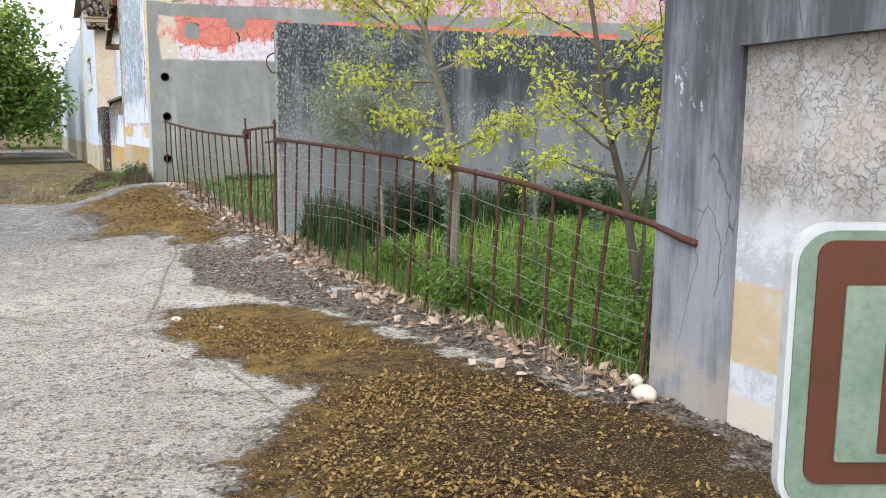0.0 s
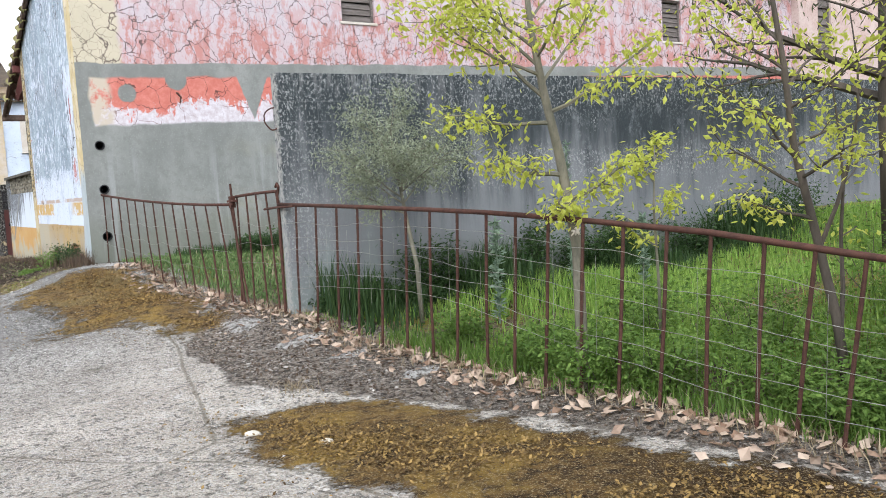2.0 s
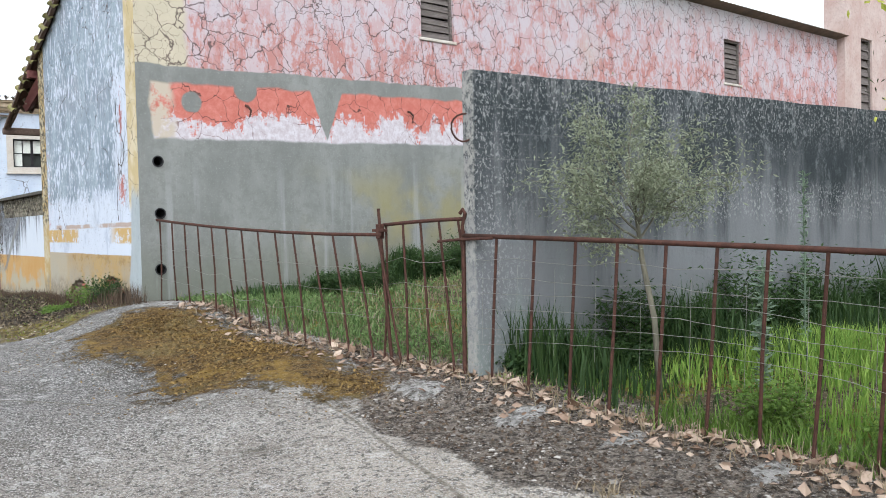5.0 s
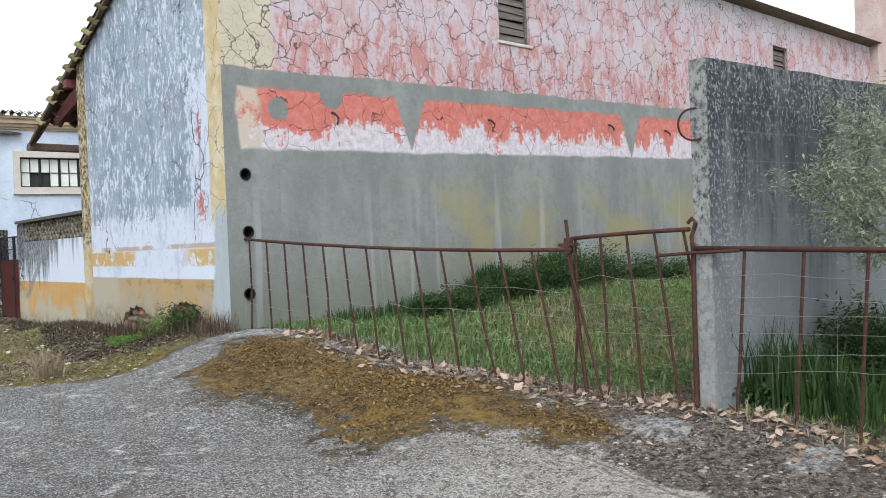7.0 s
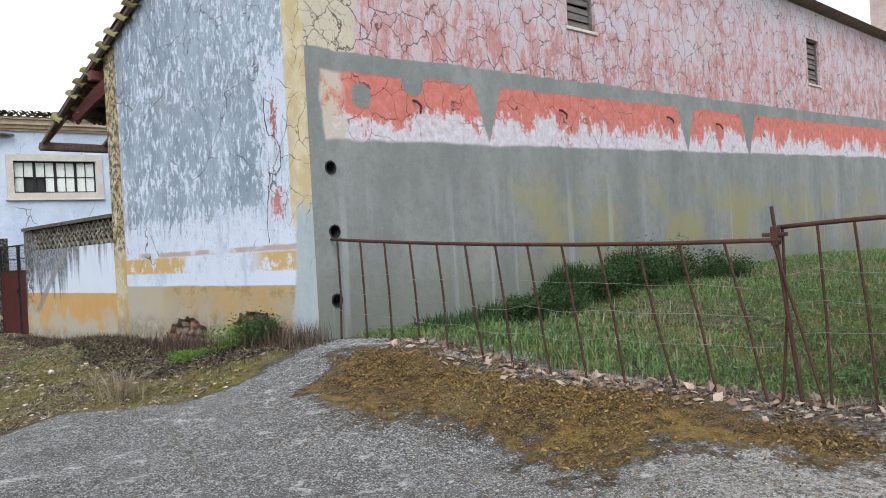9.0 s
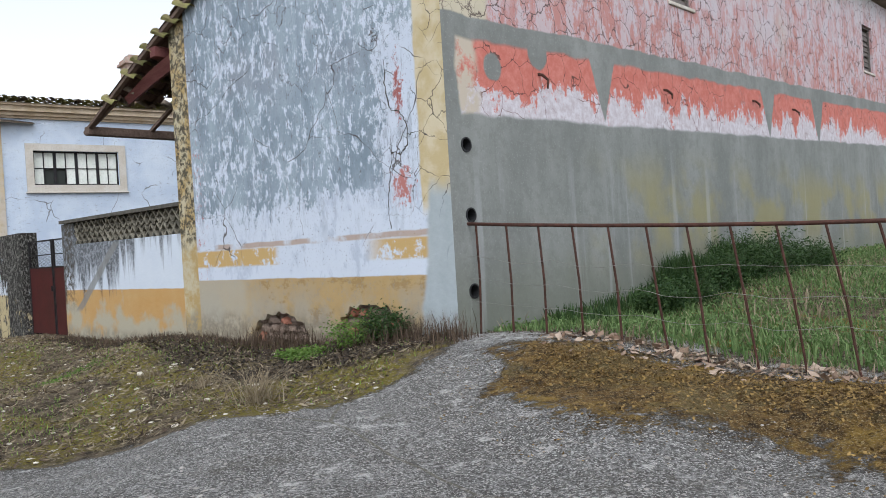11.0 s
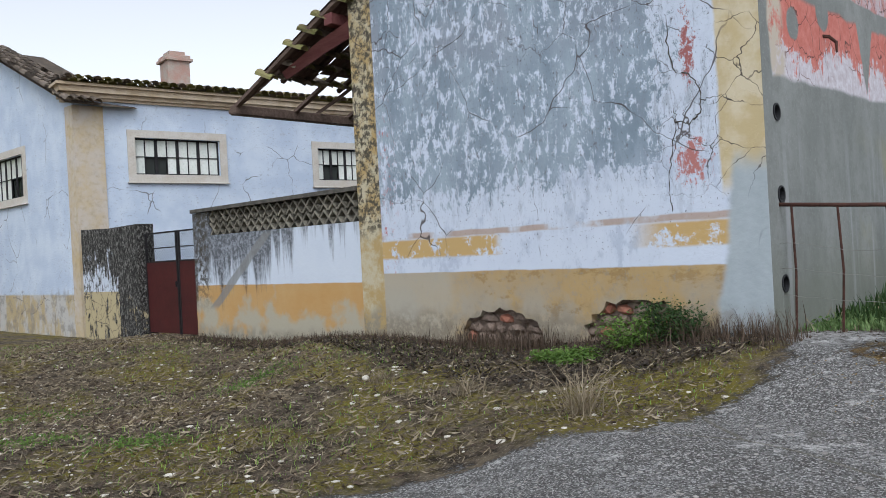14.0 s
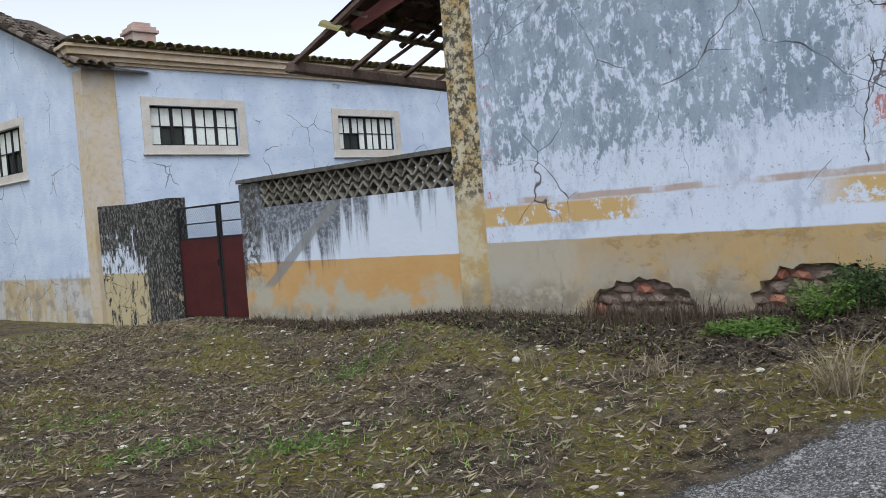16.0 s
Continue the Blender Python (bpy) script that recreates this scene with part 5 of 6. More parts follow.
def tree(name, label, trunk, rads, branches, leafmat, bark, rng, per, spread, size, cat="tree", twigs=2, aspect=0.55, droop=0.3):
    """trunk: points; branches: (which height fraction, heading degrees, pitch, length)."""
    o = Vector(trunk[0])
    t = base(name, Matrix.Translation(o), label, cat)
    rr2 = random.Random(int(rng.integers(1e6)))
    loc = [Vector(p) - o for p in trunk]
    part("trunk", tube(bmesh.new(), loc, rads, 8), bark, t, smooth=True)
    tips = []
    for u, head, pitch, ln in branches:
        k = u * (len(loc) - 1)
        i = min(int(k), len(loc) - 2)
        p = loc[i].lerp(loc[i + 1], k - i)
        h, e = radians(head), radians(pitch)
        pts, rad = limb(rr2, p, (math.cos(h) * math.cos(e), math.sin(h) * math.cos(e), math.sin(e)), ln, max(0.006, rads[i] * 0.5), curl=0.16)
        bm = tube(bmesh.new(), pts, rad, 5)
        for j in range(twigs * 2):
            q = pts[2 + j % (len(pts) - 2)]
            tp, tr = limb(rr2, q, (math.cos(h + rr2.uniform(-1.3, 1.3)), math.sin(h + rr2.uniform(-1.3, 1.3)), rr2.uniform(-0.2, 0.6)), ln * 0.4, rad[2] * 0.55, 3)
            tube(bm, tp, tr, 4)
            tips += tp[1:]
        tips += pts[2:]
        part("limb", bm, bark, t)
    v, f = leaves([tuple(p) for p in tips], per, spread, size, rng, droop, aspect)
    me = bpy.data.meshes.new("crown")
    me.from_pydata(v, [], f)
    me.materials.append(leafmat)
    c = new("crown", me)
    c.parent = t
    return t


g = np.random.default_rng(11)
tree("young_tree", "young tree with yellow-green spring leaves behind the fence",
     [(0.27, 7.15, -0.05), (0.28, 7.2, 0.45), (0.30, 7.28, 1.05), (0.2, 7.3, 1.75), (0.06, 7.15, 2.25), (-0.02, 7.1, 2.7), (-0.06, 7.1, 3.3), (-0.05, 7.1, 4.0)], [0.05, 0.046, 0.042, 0.036, 0.03, 0.022, 0.016, 0.009],
     [(0.58, 30, 42, 1.0), (0.55, 170, 38, 0.95), (0.6, 200, 20, 0.85), (0.62, 150, 48, 1.0), (0.5, 185, 8, 0.7), (0.52, 340, 14, 0.75), (0.66, 215, 30, 0.7), (0.7, 165, 32, 0.8), (0.72, 20, 40, 0.8), (0.64, 280, 25, 0.6), (0.8, 190, 40, 0.7), (0.85, 60, 45, 0.6), (0.4, 195, 5, 0.5), (0.36, 350, 12, 0.45), (0.33, 240, 8, 0.35)],
     LEAF, BARK, g, 13, (0.075, 0.075, 0.06), 0.062, droop=0.55)
tree("young_tree", "slender young tree with sparse yellow-green leaves near the pillar",
     [(1.74, 6.1, 0.0), (1.68, 6.15, 0.6), (1.58, 6.2, 1.15), (1.42, 6.15, 1.7), (1.34, 6.1, 2.2), (1.2, 6.05, 2.9), (1.1, 6.05, 3.6)], [0.036, 0.032, 0.028, 0.024, 0.019, 0.013, 0.007],
     [(0.12, 40, 72, 1.7), (0.3, 350, 60, 1.5), (0.36, 185, 15, 0.5), (0.42, 140, 25, 0.6), (0.48, 200, 25, 0.5), (0.5, 20, 25, 0.7), (0.55, 165, 30, 0.75), (0.58, 300, 20, 0.6), (0.62, 40, 35, 0.7), (0.66, 190, 35, 0.6), (0.7, 100, 35, 0.6), (0.78, 30, 45, 0.6), (0.44, 270, 12, 0.5)],
     LEAF, DARKBARK, g, 8, (0.07, 0.07, 0.055), 0.055, droop=0.5)
tree("sapling", "thin sapling with a few bright yellow-green leaves", [(1.05, 7.6, 0.05), (1.03, 7.55, 0.7), (1.0, 7.52, 1.3), (1.02, 7.5, 1.8)], [0.014, 0.012, 0.009, 0.005],
     [(0.5, 140, 30, 0.3), (0.6, 20, 35, 0.3), (0.8, 200, 45, 0.25), (0.9, 60, 50, 0.25)], LEAF, BARK, g, 7, (0.05, 0.05, 0.04), 0.06)
tree("olive_tree", "grey-green wild olive bush against the dark wall",
     [(-0.70, 10.25, 0.05), (-0.72, 10.3, 0.7), (-0.80, 10.35, 1.2), (-0.85, 10.35, 1.6), (-0.95, 10.3, 2.0)], [0.028, 0.026, 0.024, 0.018, 0.012],
     [(0.62, 160, 40, 0.85), (0.62, 20, 45, 0.9), (0.66, 200, 30, 0.8), (0.7, 60, 50, 0.9), (0.7, 330, 35, 0.75), (0.75, 130, 55, 0.9), (0.78, 250, 45, 0.7), (0.8, 10, 40, 0.7), (0.9, 170, 60, 0.7), (0.95, 60, 65, 0.7), (0.55, 180, 15, 0.6), (0.7, 290, 40, 0.5)],
     OLIVE, BARK, g, 40, (0.08, 0.08, 0.07), 0.055, aspect=0.28, twigs=3)
tree("conifer", "dark ragged evergreen tree behind the dark wall's yard",
     [(5.2, 10.6, 0.4), (5.15, 10.6, 2.0), (5.2, 10.7, 4.0), (5.2, 10.7, 6.5)], [0.16, 0.14, 0.1, 0.04],
     [(0.38 + 0.045 * k, 140 + 47 * k % 200, 10 - k, 2.4 - 0.1 * k) for k in range(13)], CONIFER, DARKBARK, g, 22, (0.16, 0.16, 0.1), 0.11, aspect=0.2, droop=0.6)
for x, y, s in ((-21.5, 36.0, 1.0), (-24.5, 33.5, 1.2), (-27, 44, 1.15), (-28, 40, 1.3), (-30, 50, 1.4), (-33, 36, 1.2)):
    z0 = height(x, y)
    tree("roadside_tree", "leafy green roadside tree beyond the yard", [(x, y, z0 - 0.1), (x + 0.1, y, z0 + 1.8 * s), (x, y + 0.2, z0 + 3.6 * s), (x + 0.2, y, z0 + 6.2 * s)], [0.2 * s, 0.16 * s, 0.1 * s, 0.04],
         [(0.2 + 0.05 * k, 77 * k, 15 + 4 * (k % 5), (3.0 - 0.1 * k) * s) for k in range(15)], WEED if s != 1.15 else LEAF, DARKBARK, g, 24, (0.4 * s, 0.4 * s, 0.35 * s), 0.34, aspect=0.6)
v, f = [], []
for k in range(26):
    a = radians(100 + k * 3.6)
    c = np.array([[-8 + 62 * math.cos(a) + g.uniform(-4, 4), 14 + 62 * math.sin(a), 2.0 + g.uniform(-0.5, 2.5)]])
    p, q = leaves(c, 900, (3.4, 3.0, 2.0), 0.6, g)
    q = (np.array(q) + len(v)).tolist()
    v += p
    f += q
raw("far_woods", v, f, WEED, "distant belt of green woodland", "woods")

# yard grass, short by the barn and long by the dark wall
YARD_A = [(1.5, 5.2), (-2.1, 10.9), (0.0, 11.9), (9.5, 15.8), (9.5, 8), (3, 5)]
YARD_B = [(-2.3, 11.6), (-5.7, 16.5), (10, 25), (16, 19.0), (0.6, 12.3)]
x, y = scatter(YARD_A, 42000, g, lambda x, y: g.random(x.shape) < clump(x, y))
near = np.clip(inside(x, y, YARD_A) / 1.2, 0.25, 1)
p, q = blades(x, y, g.uniform(0.16, 0.42, len(x)) * near * clump(x, y, 0.9, 0.5), g, 0.007)
raw("long_grass", p, q, GRASS, "long green grass in the fenced yard", "grass")
x, y = scatter(YARD_B, 60000, g, lambda x, y: g.random(x.shape) < clump(x, y, 1.0, 0.35))
p, q = blades(x, y, g.uniform(0.06, 0.2, len(x)) * clump(x, y, 0.9, 0.5), g, 0.009, 0.8)
raw("short_grass", p, q, YARDWEED, "short green grass beside the barn wall", "grass")

x, y = scatter(YARD_B, 9000, g, lambda x, y: g.random(x.shape) < clump(x, y, 1.7, 0.1))
p, q = leaves(np.stack([x, y, heights(x, y) + 0.05], -1), 3, (0.05, 0.05, 0.03), 0.055, g, -0.3, 0.5)
raw("yard_weeds", p, q, YARDWEED, "broad-leaved low weeds in the barn yard grass", "weeds")
x, y = scatter(YARD_B, 5000, g, lambda x, y: g.random(x.shape) < 1.0 - clump(x, y, 1.2, 0.0))
p, q = blades(x, y, g.uniform(0.08, 0.24, len(x)), g, 0.006, 1.1)
raw("dry_yard_grass", p, q, STRAW, "pale dry grass in the barn yard", "dry grass")
m = 7000
t = np.concatenate([g.normal(6.3, 0.7, m // 3), g.normal(4.6, 0.5, m // 3), g.uniform(1.4, 8.5, m - 2 * (m // 3))])
o = np.abs(g.normal(0.35, 0.25, m)) + 0.05
pp = np.array([tuple(at_v(a, b)) for a, b in zip(t, o)])
tall = 0.22 + 0.5 * np.exp(-((t - 6.3) / 0.6) ** 2) + 0.34 * np.exp(-((t - 4.6) / 0.45) ** 2) + 0.1 * np.exp(-((t - 3.0) / 0.6) ** 2)
p, q = blades(pp[:, 0], pp[:, 1], tall * g.uniform(0.4, 1.15, m), g, 0.011, 0.45)
raw("tall_weeds", p, q, DARKLEAF, "tall dark weed stalks along the barn wall", "weeds")
m = 6000
t, o = g.uniform(0.3, 8.0, m), np.abs(g.normal(0.2, 0.75, m)) + 0.03
pp = np.array([tuple(BD @ Vector((a, -b, 0))) for a, b in zip(t, o)])
p, q = blades(pp[:, 0], pp[:, 1], g.uniform(0.2, 0.85, m) * (0.6 + 0.4 * np.sin(t * 2.9)) * np.clip(1.15 - o * 0.4, 0.3, 1), g, 0.010, 0.45)
raw("tall_weeds", p, q, DARKLEAF, "tall dark weed stalks along the blackened wall", "weeds")


def bush(name, label, x, y, r, h, mat_, n, size, stems=6, aspect=0.5, cat="bush"):
    z0 = height(x, y)
    b = base(name, pose(x, y, z0), label, cat)
    rr2 = random.Random(int(abs(x * 71 + y * 13)))
    bm, tips = bmesh.new(), []
    for k in range(stems):
        a = k * 2.4
        pts, rad = limb(rr2, (0.2 * r * math.cos(a), 0.2 * r * math.sin(a), -0.02), (r * math.cos(a), r * math.sin(a), h * 1.1), h * rr2.uniform(0.7, 1.1), 0.006, 4)
        tube(bm, pts, rad, 4)
        tips += [tuple(q) for q in pts[1:]]
    tagged(part("stem", bm, DARKBARK, b), kind="stuff")
    v, f = leaves(tips, n, (r * 0.28, r * 0.28, h * 0.16), size, g, 0.1, aspect)
    me = bpy.data.meshes.new("foliage")
    me.from_pydata(v, [], f)
    me.materials.append(mat_)
    o = new("foliage", me)
    o.parent = b


for s, d, r, h in ((3.4, 1.0, 0.35, 0.45), (4.6, 0.8, 0.45, 0.5), (5.6, 0.9, 0.5, 0.6), (6.7, 0.8, 0.6, 0.7), (7.6, 0.9, 0.5, 0.55), (2.6, 1.0, 0.3, 0.35), (9.5, 0.6, 0.4, 0.45)):
    p = at_v(s, d)
    bush("weed_bush", "dark green weeds growing along the barn wall", p.x, p.y, r, h, DARKLEAF, 90, 0.07, 9, 0.35)
for s, d, r, h in ((0.5, 0.25, 0.2, 0.2), (1.1, 0.3, 0.25, 0.35), (1.5, 0.5, 0.25, 0.3), (1.9, 0.3, 0.28, 0.75), (2.6, 0.3, 0.25, 0.5), (3.3, 0.3, 0.28, 0.85), (4.1, 0.35, 0.3, 0.6), (4.8, 0.3, 0.3, 0.8), (6.2, 0.4, 0.5, 0.6), (8.0, 0.6, 0.6, 0.7)):
    p = BD @ Vector((s, -d, 0))
    bush("weed_bush", "dark green weeds at the foot of the dark wall", p.x, p.y, r, h, DARKLEAF, 70, 0.07, 8, 0.4)
for s, d, r, h in ((0.35, 0.45, 0.32, 0.42), (0.8, 0.35, 0.3, 0.4), (1.4, 0.5, 0.35, 0.45), (2.1, 0.35, 0.3, 0.45), (2.55, 0.15, 0.3, 0.5), (3.0, 0.4, 0.3, 0.4), (3.6, 0.5, 0.3, 0.35), (4.6, 0.5, 0.28, 0.35), (1.0, 1.1, 0.45, 0.6), (2.0, 1.4, 0.5, 0.7), (3.2, 1.5, 0.4, 0.6), (0.6, 1.8, 0.5, 0.6), (1.5, 2.6, 0.6, 0.8)):
    p = FA @ Vector((s, -d, 0))
    bush("weed_clump", "leafy green weeds growing behind the fence", p.x, p.y, r, h, WEED, 60, 0.05, 8, 0.55, "weeds")
for x, y, h in ((0.13, 9.99, 1.15), (1.24, 11.06, 1.85), (2.0, 10.6, 0.9)):
    z0 = height(x, y)
    b = base("mullein", pose(x, y, z0), "tall pale woolly mullein stalk in the grass", "plant", "mulleins")
    part("stalk", tube(bmesh.new(), [(0, 0, -0.03), (0.01, 0, h * 0.5), (0, 0.01, h)], [0.012, 0.01, 0.004], 5), MULLEIN, b)
    zs = np.linspace(0.1, h * 0.97, 46)
    c = np.stack([np.zeros(46), np.zeros(46), zs], -1)
    v, f = leaves(c, 7, (0.012, 0.012, 0.02), 0.095 * min(1, 1 / h + 0.15), g, -0.5, 0.32)
    me = bpy.data.meshes.new("foliage")
    me.from_pydata(v, [], f)
    me.materials.append(MULLEIN)
    o = new("foliage", me)
    o.parent = b
# growth at the gable's foot
for s, d, r, h, m_, n in ((1.25, 0.4, 0.26, 0.34, WEED, 34), (0.95, 0.25, 0.26, 0.36, DARKLEAF, 40), (1.65, 0.7, 0.3, 0.14, WEED, 40), (2.0, 0.7, 0.22, 0.12, WEED, 30)):
    p = at_u(s, d)
    bush("weed_bush", "green nettle-like weeds before the broken arch", p.x, p.y, r, h, m_, n, 0.045, 10, 0.55)
m = 7000
x = g.uniform(-0.3, 9.9, m)
d = np.abs(g.normal(0.16, 0.22, m))
w = np.where((x < 1.1) | ((x > 2.3) & (x < 3.9)), 0.85, 0.4) * g.uniform(0.2, 1.0, m)
pp = np.array([tuple(at_u(a, b)) for a, b in zip(x, d)])
p, q = blades(pp[:, 0], pp[:, 1], g.uniform(0.08, 0.5, m) * w, g, 0.004, 0.7)
raw("dead_stalks", p, q, TWIG, "brown dead stalks along the gable's foot", "dry weeds")
for x, y, n, h, nm in ((-8.25, 15.97, 130, 0.52, "dry_tuft"), (-8.7, 17.4, 90, 0.25, "dry_tuft"), (-9.3, 18.4, 60, 0.16, "dry_tuft"), (-2.0, 8.2, 70, 0.12, "dry_tuft")):
    a, rr_ = g.uniform(0, math.tau, n), np.abs(g.normal(0, 0.12, n))
    p, q = blades(x + rr_ * np.cos(a), y + rr_ * np.sin(a), g.uniform(0.3, 1.0, n) * h, g, 0.004, 1.9)
    raw(nm, p, q, STRAW, "tuft of pale dry straw grass", "dry grass", "stuff")
for x, y, r in ((-13.0, 20.2, 0.4), (-12.6, 18.2, 0.25), (-11.6, 17.6, 0.2), (-10.4, 20.3, 0.25)):
    n = 170
    xx, yy = x + g.normal(0, r, n), y + g.normal(0, r * 0.7, n)
    p, q = leaves(np.stack([xx, yy, heights(xx, yy) + 0.015], -1), 3, (0.02, 0.02, 0.012), 0.035, g, -0.4)
    raw("green_patch", p, q, WEED, "low green patch of weeds in the bare earth", "weeds", "stuff")

# litter: dry grass and twigs on the earth, dead leaves under the fence, moss chips, gravel
SOIL = [tuple(at_u(a, b))[:2] for a, b in ((-0.2, 0.0), (9.9, 0.0), (9.9, 0.5), (6.0, 0.7), (3.8, 1.3), (1.6, 1.6), (0.2, 0.7))]
EARTH_NEAR = [(-15, 15.05), (-11.3, 15.45), (-10.1, 15.75), (-9.2, 15.7), (-8.2, 15.4), (-7.2, 15.55), (-6.2, 16.1), (-8.4, 20.8), (-10.7, 25), (-13, 29), (-17, 27)]


def flat_bits(x, y, rng, size, up=0.012, tilt=0.35, aspect=0.15):
    m = len(x)
    c = np.stack([x, y, heights(x, y) + up * rng.uniform(0.3, 1.5, m)], -1)
    a = rng.uniform(0, math.tau, m)
    d = np.stack([np.cos(a), np.sin(a), rng.normal(0, tilt, m)], -1)
    s = np.stack([-np.sin(a), np.cos(a), rng.normal(0, tilt, m)], -1)
    L = (size * rng.uniform(0.4, 1.3, m))[:, None]
    w = L * aspect
    k = np.array([0, 0, 1.0]) * L * rng.uniform(-0.05, 0.3, m)[:, None]
    p = np.stack([c - d * L / 2, c + s * w + k * 0.5, c + d * L / 2 + k, c - s * w], 1).reshape(-1, 3)
    i = np.arange(m)[:, None] * 4
    return p.tolist(), np.concatenate([i + [0, 3, 1], i + [1, 3, 2]], 0).tolist()


x, y = scatter(EARTH_NEAR, 26000, g)
p, q = flat_bits(x, y, g, 0.09, aspect=0.05)
raw("dry_litter", p, q, STRAW, "dry grass litter strewn over the bare earth", "litter")
x, y = scatter(EARTH_NEAR, 26000, g)
p, q = flat_bits(x, y, g, 0.07, aspect=0.09)
raw("twig_litter", p, q, TWIG, "brown twigs and leaf bits on the bare earth", "litter")
x, y = scatter(SOIL, 9000, g)
p, q = flat_bits(x, y, g, 0.06, 0.02, aspect=0.2)
raw("leaf_mould", p, q, DARKMOULD, "dark rotted leaves and soil under the gable wall", "litter")
x, y = scatter(EARTH_NEAR, 9000, g, lambda x, y: g.random(x.shape) < clump(x, y, 1.1) - 0.25)
p, q = blades(x, y, g.uniform(0.02, 0.07, len(x)), g, 0.004, 0.9)
raw("earth_grass", p, q, GRASS, "thin short grass in the bare earth", "grass")
fringe = lambda P, w: (lambda x, y: g.random(x.shape) < np.clip(inside(x, y, P) / w, 0, 1) * clump(x, y, 2.3))
x, y = scatter(MOSS_A, 24000, g, fringe(MOSS_A, 0.35))
p, q = flat_bits(x, y, g, 0.028, 0.03, aspect=0.3)
raw("moss_chips", p, q, CHIP, "orange-brown moss tufts and chips on concrete", "moss")
x, y = scatter(MOSS_B, 15000, g, fringe(MOSS_B, 0.8))
p, q = flat_bits(x, y, g, 0.03, 0.03, aspect=0.3)
raw("moss_chips", p, q, CHIP, "orange-brown moss tufts and chips by the panels", "moss")
x, y = scatter(DIRT, 16000, g)
p, q = flat_bits(x, y, g, 0.035, 0.012, aspect=0.28)
raw("leaf_mould", p, q, TWIG, "dark crumbled leaf mould along the fence", "litter")
t = g.uniform(-0.1, 12.8, 1500)
o = np.abs(g.normal(0.0, 0.28, 1500)) - 0.12
pp = np.array([tuple((FA @ Vector((a, b + (0.0 if a < 7 else 0.1), 0))) if a < 7.3 else (FB @ Vector((a - 7.3, b, 0)))) for a, b in zip(t, o)])
p, q = leaves(np.stack([pp[:, 0], pp[:, 1], heights(pp[:, 0], pp[:, 1]) + 0.012], -1), 1, (0.02, 0.02, 0.008), 0.10, g, 0.0, 0.75)
raw("dead_leaves", p, q, LITTER, "curled dead brown leaves along the fence foot", "leaves")


def pebbles(x, y, size, rng, mat_, name, label):
    tpl = bmesh.new()
    bmesh.ops.create_icosphere(tpl, subdivisions=1, radius=1)
    tv = np.array([v.co[:] for v in tpl.verts])
    tf = np.array([[v.index for v in f.verts] for f in tpl.faces])
    tpl.free()
    m = len(x)
    s = size * rng.lognormal(0, 0.4, m)
    sc = np.stack([s, s * rng.uniform(0.6, 1, m), s * rng.uniform(0.25, 0.5, m)], -1)
    a = rng.uniform(0, math.tau, m)
    q = tv[None] * (1 + rng.normal(0, 0.12, (m, len(tv), 1))) * sc[:, None]
    vx = q[..., 0] * np.cos(a)[:, None] - q[..., 1] * np.sin(a)[:, None] + x[:, None]
    vy = q[..., 0] * np.sin(a)[:, None] + q[..., 1] * np.cos(a)[:, None] + y[:, None]
    vz = q[..., 2] + heights(x, y)[:, None]
    v = np.stack([vx, vy, vz], -1).reshape(-1, 3)
    f = (tf[None] + (np.arange(m) * len(tv))[:, None, None]).reshape(-1, 3)
    raw(name, v.tolist(), f.tolist(), mat_, label, "gravel")


CONCRETE = [(-14, 9), (-14, 14.5), (-10.6, 15), (-7.8, 15.7), (-5.4, 15.2), (-2, 9.5), (-0.8, 3.2), (-4, 2.5), (-8, 6)]
x, y = scatter(CONCRETE, 14000, g)
pebbles(x, y, 0.009, g, PEBBLE, "gravel", "fine pale grit strewn over the concrete")
x, y = scatter(EARTH_NEAR, 1300, g)
pebbles(x, y, 0.02, g, WHITESTONE, "stones", "pale stones strewn over the bare earth")
x, y = scatter(DIRT, 1100, g)
pebbles(x, y, 0.014, g, PEBBLE, "gravel", "small pale stones in the dirt strip")


def rock(x, y, w, d, h, label, mat_=WHITESTONE, up=0.0):
    bm = bmesh.new()
    bmesh.ops.create_icosphere(bm, subdivisions=3, radius=0.5)
    for v in bm.verts:
        v.co *= 1 + 0.16 * noise.noise(v.co * 2.2 + Vector((x, y, 0)))
        v.co.z = max(v.co.z, -0.32)
    bmesh.ops.transform(bm, matrix=Matrix.Diagonal((w, d, h, 1)), verts=bm.verts)
    tagged(link("stone", bm, mat_, m=pose(x, y, height(x, y) + h * 0.3 + up, 0, 0, x * 90), smooth=True), label, "stone")


rock(1.51, 4.80, 0.16, 0.13, 0.10, "smooth pale stone lying by the gate pillar")
rock(1.49, 4.99, 0.10, 0.09, 0.08, "small pale stone beside the larger one", up=0.02)
rock(-2.2, 7.1, 0.12, 0.08, 0.05, "flat pale stone at the moss edge")
rock(-1.65, 6.6, 0.1, 0.08, 0.05, "small pale stone in the moss")
rock(-9.4, 18.6, 0.09, 0.08, 0.06, "pale stone lying on the bare earth")


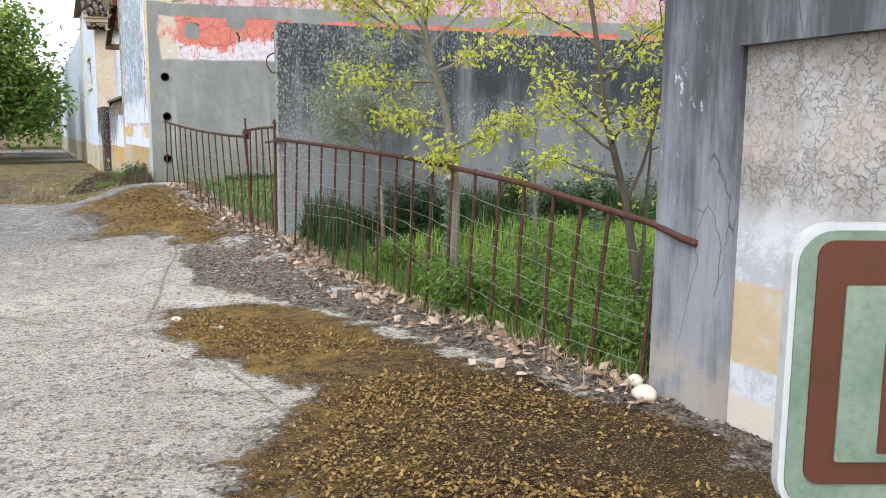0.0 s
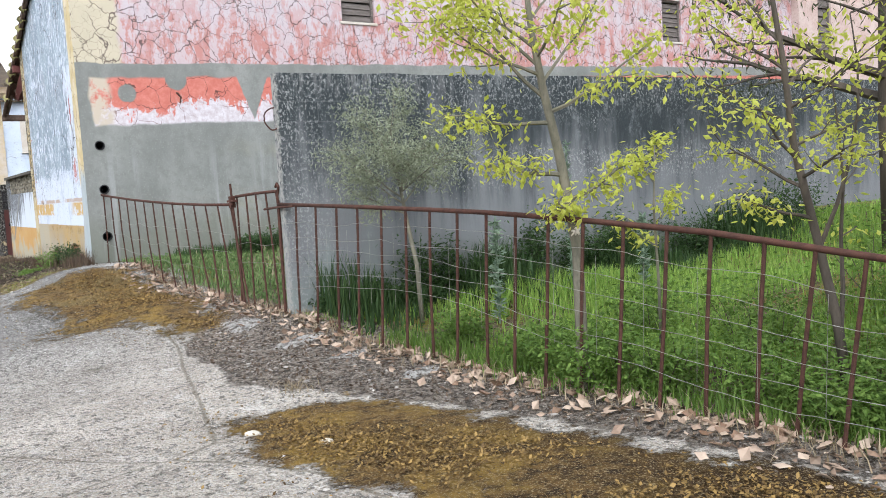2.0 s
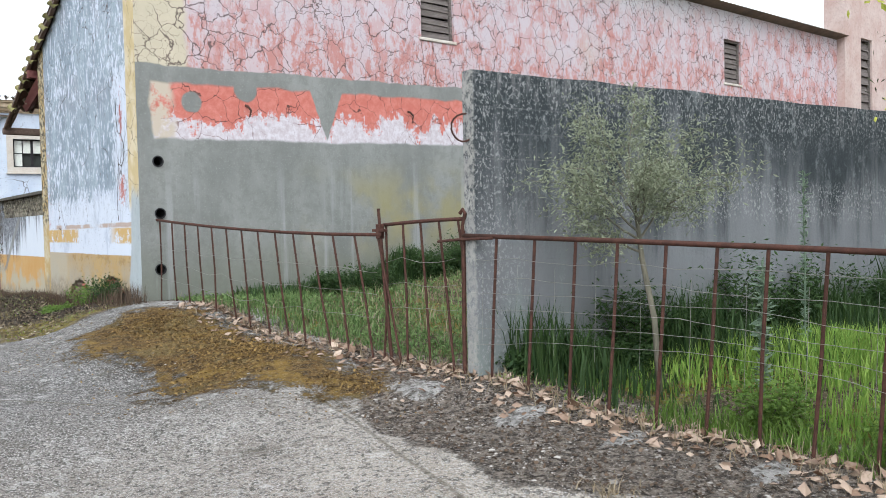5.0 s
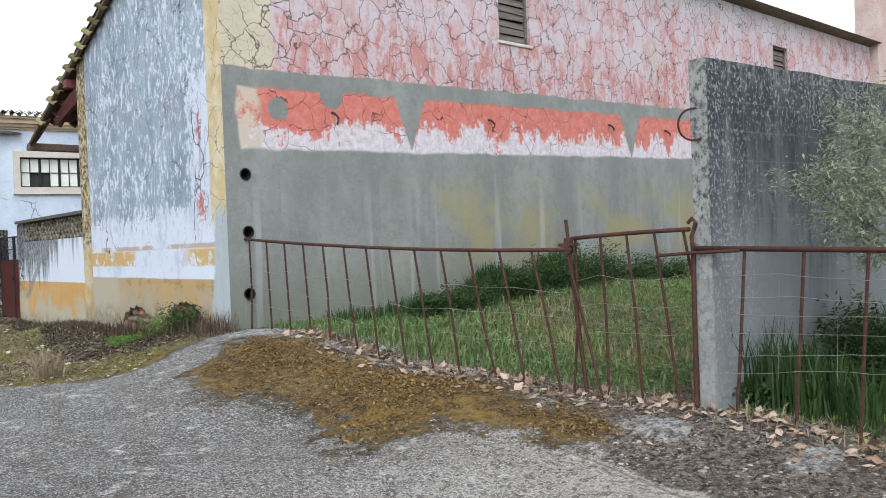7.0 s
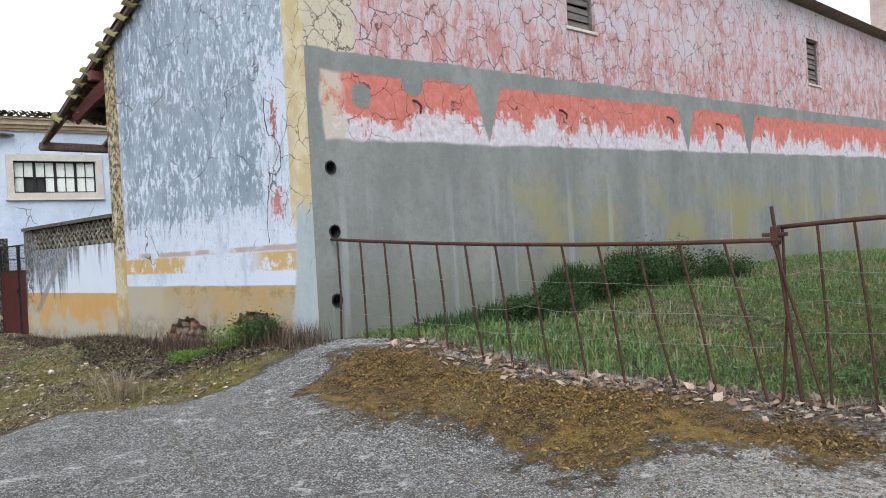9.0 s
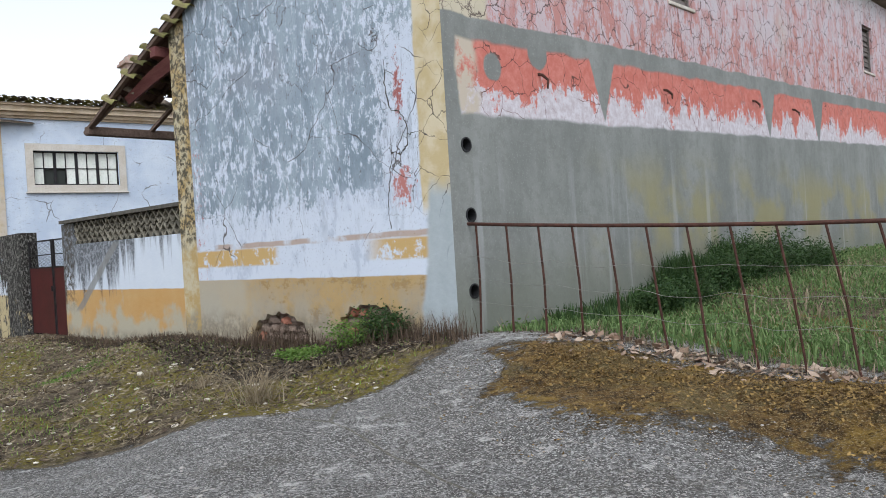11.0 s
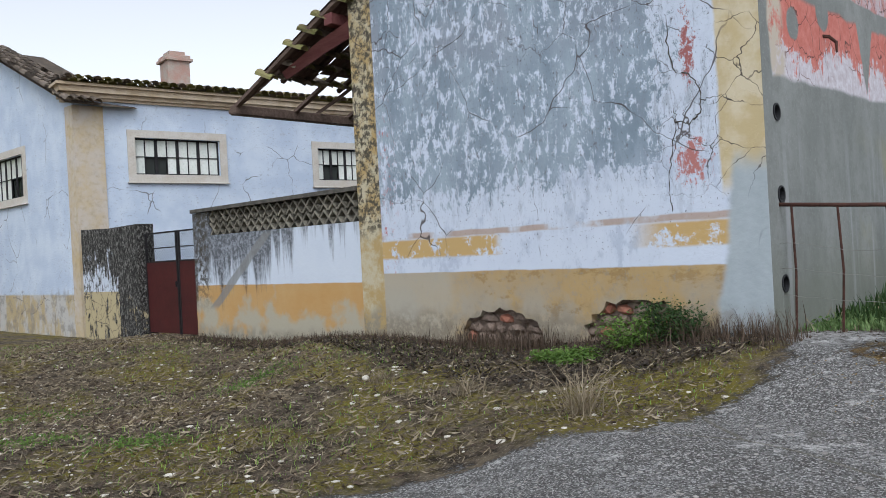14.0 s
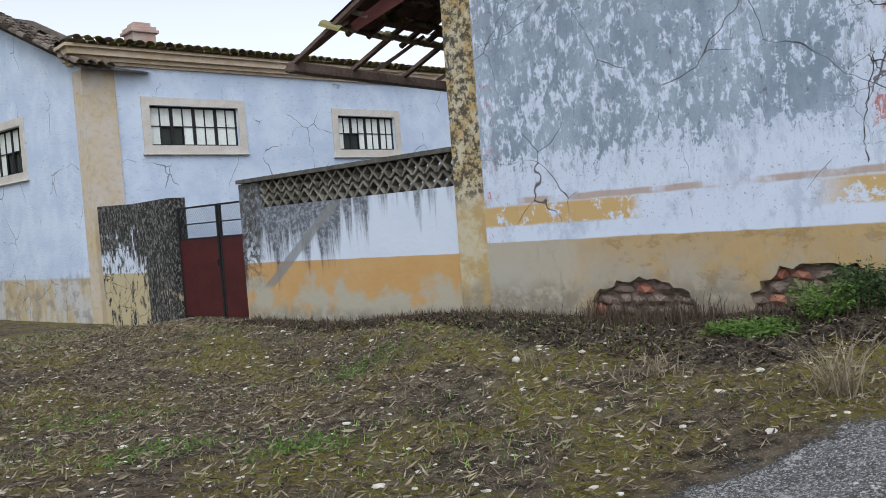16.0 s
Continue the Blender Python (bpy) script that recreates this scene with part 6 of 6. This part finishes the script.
# deep cracks in the gable's plaster: thin tubes coloured dark for the shade inside
for i, (pts, r) in enumerate((([(0.95, 1.72), (0.98, 1.95), (0.93, 2.3), (0.86, 2.62), (0.9, 2.8)], 0.008), ([(0.9, 2.62), (0.72, 2.58), (0.62, 2.66), (0.60, 2.9), (0.7, 3.05), (0.86, 3.1), (0.92, 3.35), (0.9, 3.75)], 0.011),
                              ([(0.60, 2.78), (0.4, 2.8), (0.28, 2.72)], 0.007), ([(5.15, 3.55), (4.7, 3.62), (4.3, 3.78), (4.0, 3.95), (3.6, 4.05), (3.3, 4.3)], 0.006), ([(2.6, 1.75), (2.66, 2.1), (2.55, 2.6), (2.6, 3.1)], 0.003))):
    rr2 = random.Random(i)
    fine = []
    for (ax, az), (bx, bz) in zip(pts, pts[1:]):
        for k in range(6):
            fine.append((ax + (bx - ax) * k / 6 + rr2.uniform(-0.016, 0.016), -0.001, az + (bz - az) * k / 6 + rr2.uniform(-0.016, 0.016)))
    ob = link("plaster_crack", tube(bmesh.new(), fine, [r * rr2.uniform(0.3, 1.0) for _ in fine], 4), HOLLOW, gable)

# sparse weeds and dry grass rooted in the dirt strip, and moss crumbs past the moss edges
t = g.uniform(0.0, 5.4, 2600)
o = g.normal(-0.2, 0.11, 2600)
pp = np.array([tuple(FA @ Vector((a, b, 0))) for a, b in zip(t, o)])
p, q = blades(pp[:, 0], pp[:, 1], g.uniform(0.05, 0.24, 2600), g, 0.005, 0.8)
raw("fence_grass", p, q, WEED, "ragged grass growing through the fence foot", "grass")
t = g.uniform(0.0, 12.5, 1500)
o = g.normal(0.05, 0.14, 1500)
pp = np.array([tuple(FA @ Vector((a, b, 0))) if a < 7.3 else tuple(FB @ Vector((a - 7.3, b - 0.1, 0))) for a, b in zip(t, o)])
p, q = blades(pp[:, 0], pp[:, 1], g.uniform(0.04, 0.16, 1500), g, 0.004, 1.2)
raw("dry_fence_grass", p, q, STRAW, "dry bent grass along the fence foot", "dry grass")
x, y = scatter(CONCRETE, 5000, g, lambda x, y: np.maximum(inside(x, y, MOSS_A), inside(x, y, MOSS_B)) > -0.6)
p, q = flat_bits(x, y, g, 0.025, 0.006, aspect=0.3)
raw("moss_crumbs", p, q, CHIP, "loose moss crumbs on the concrete", "moss")
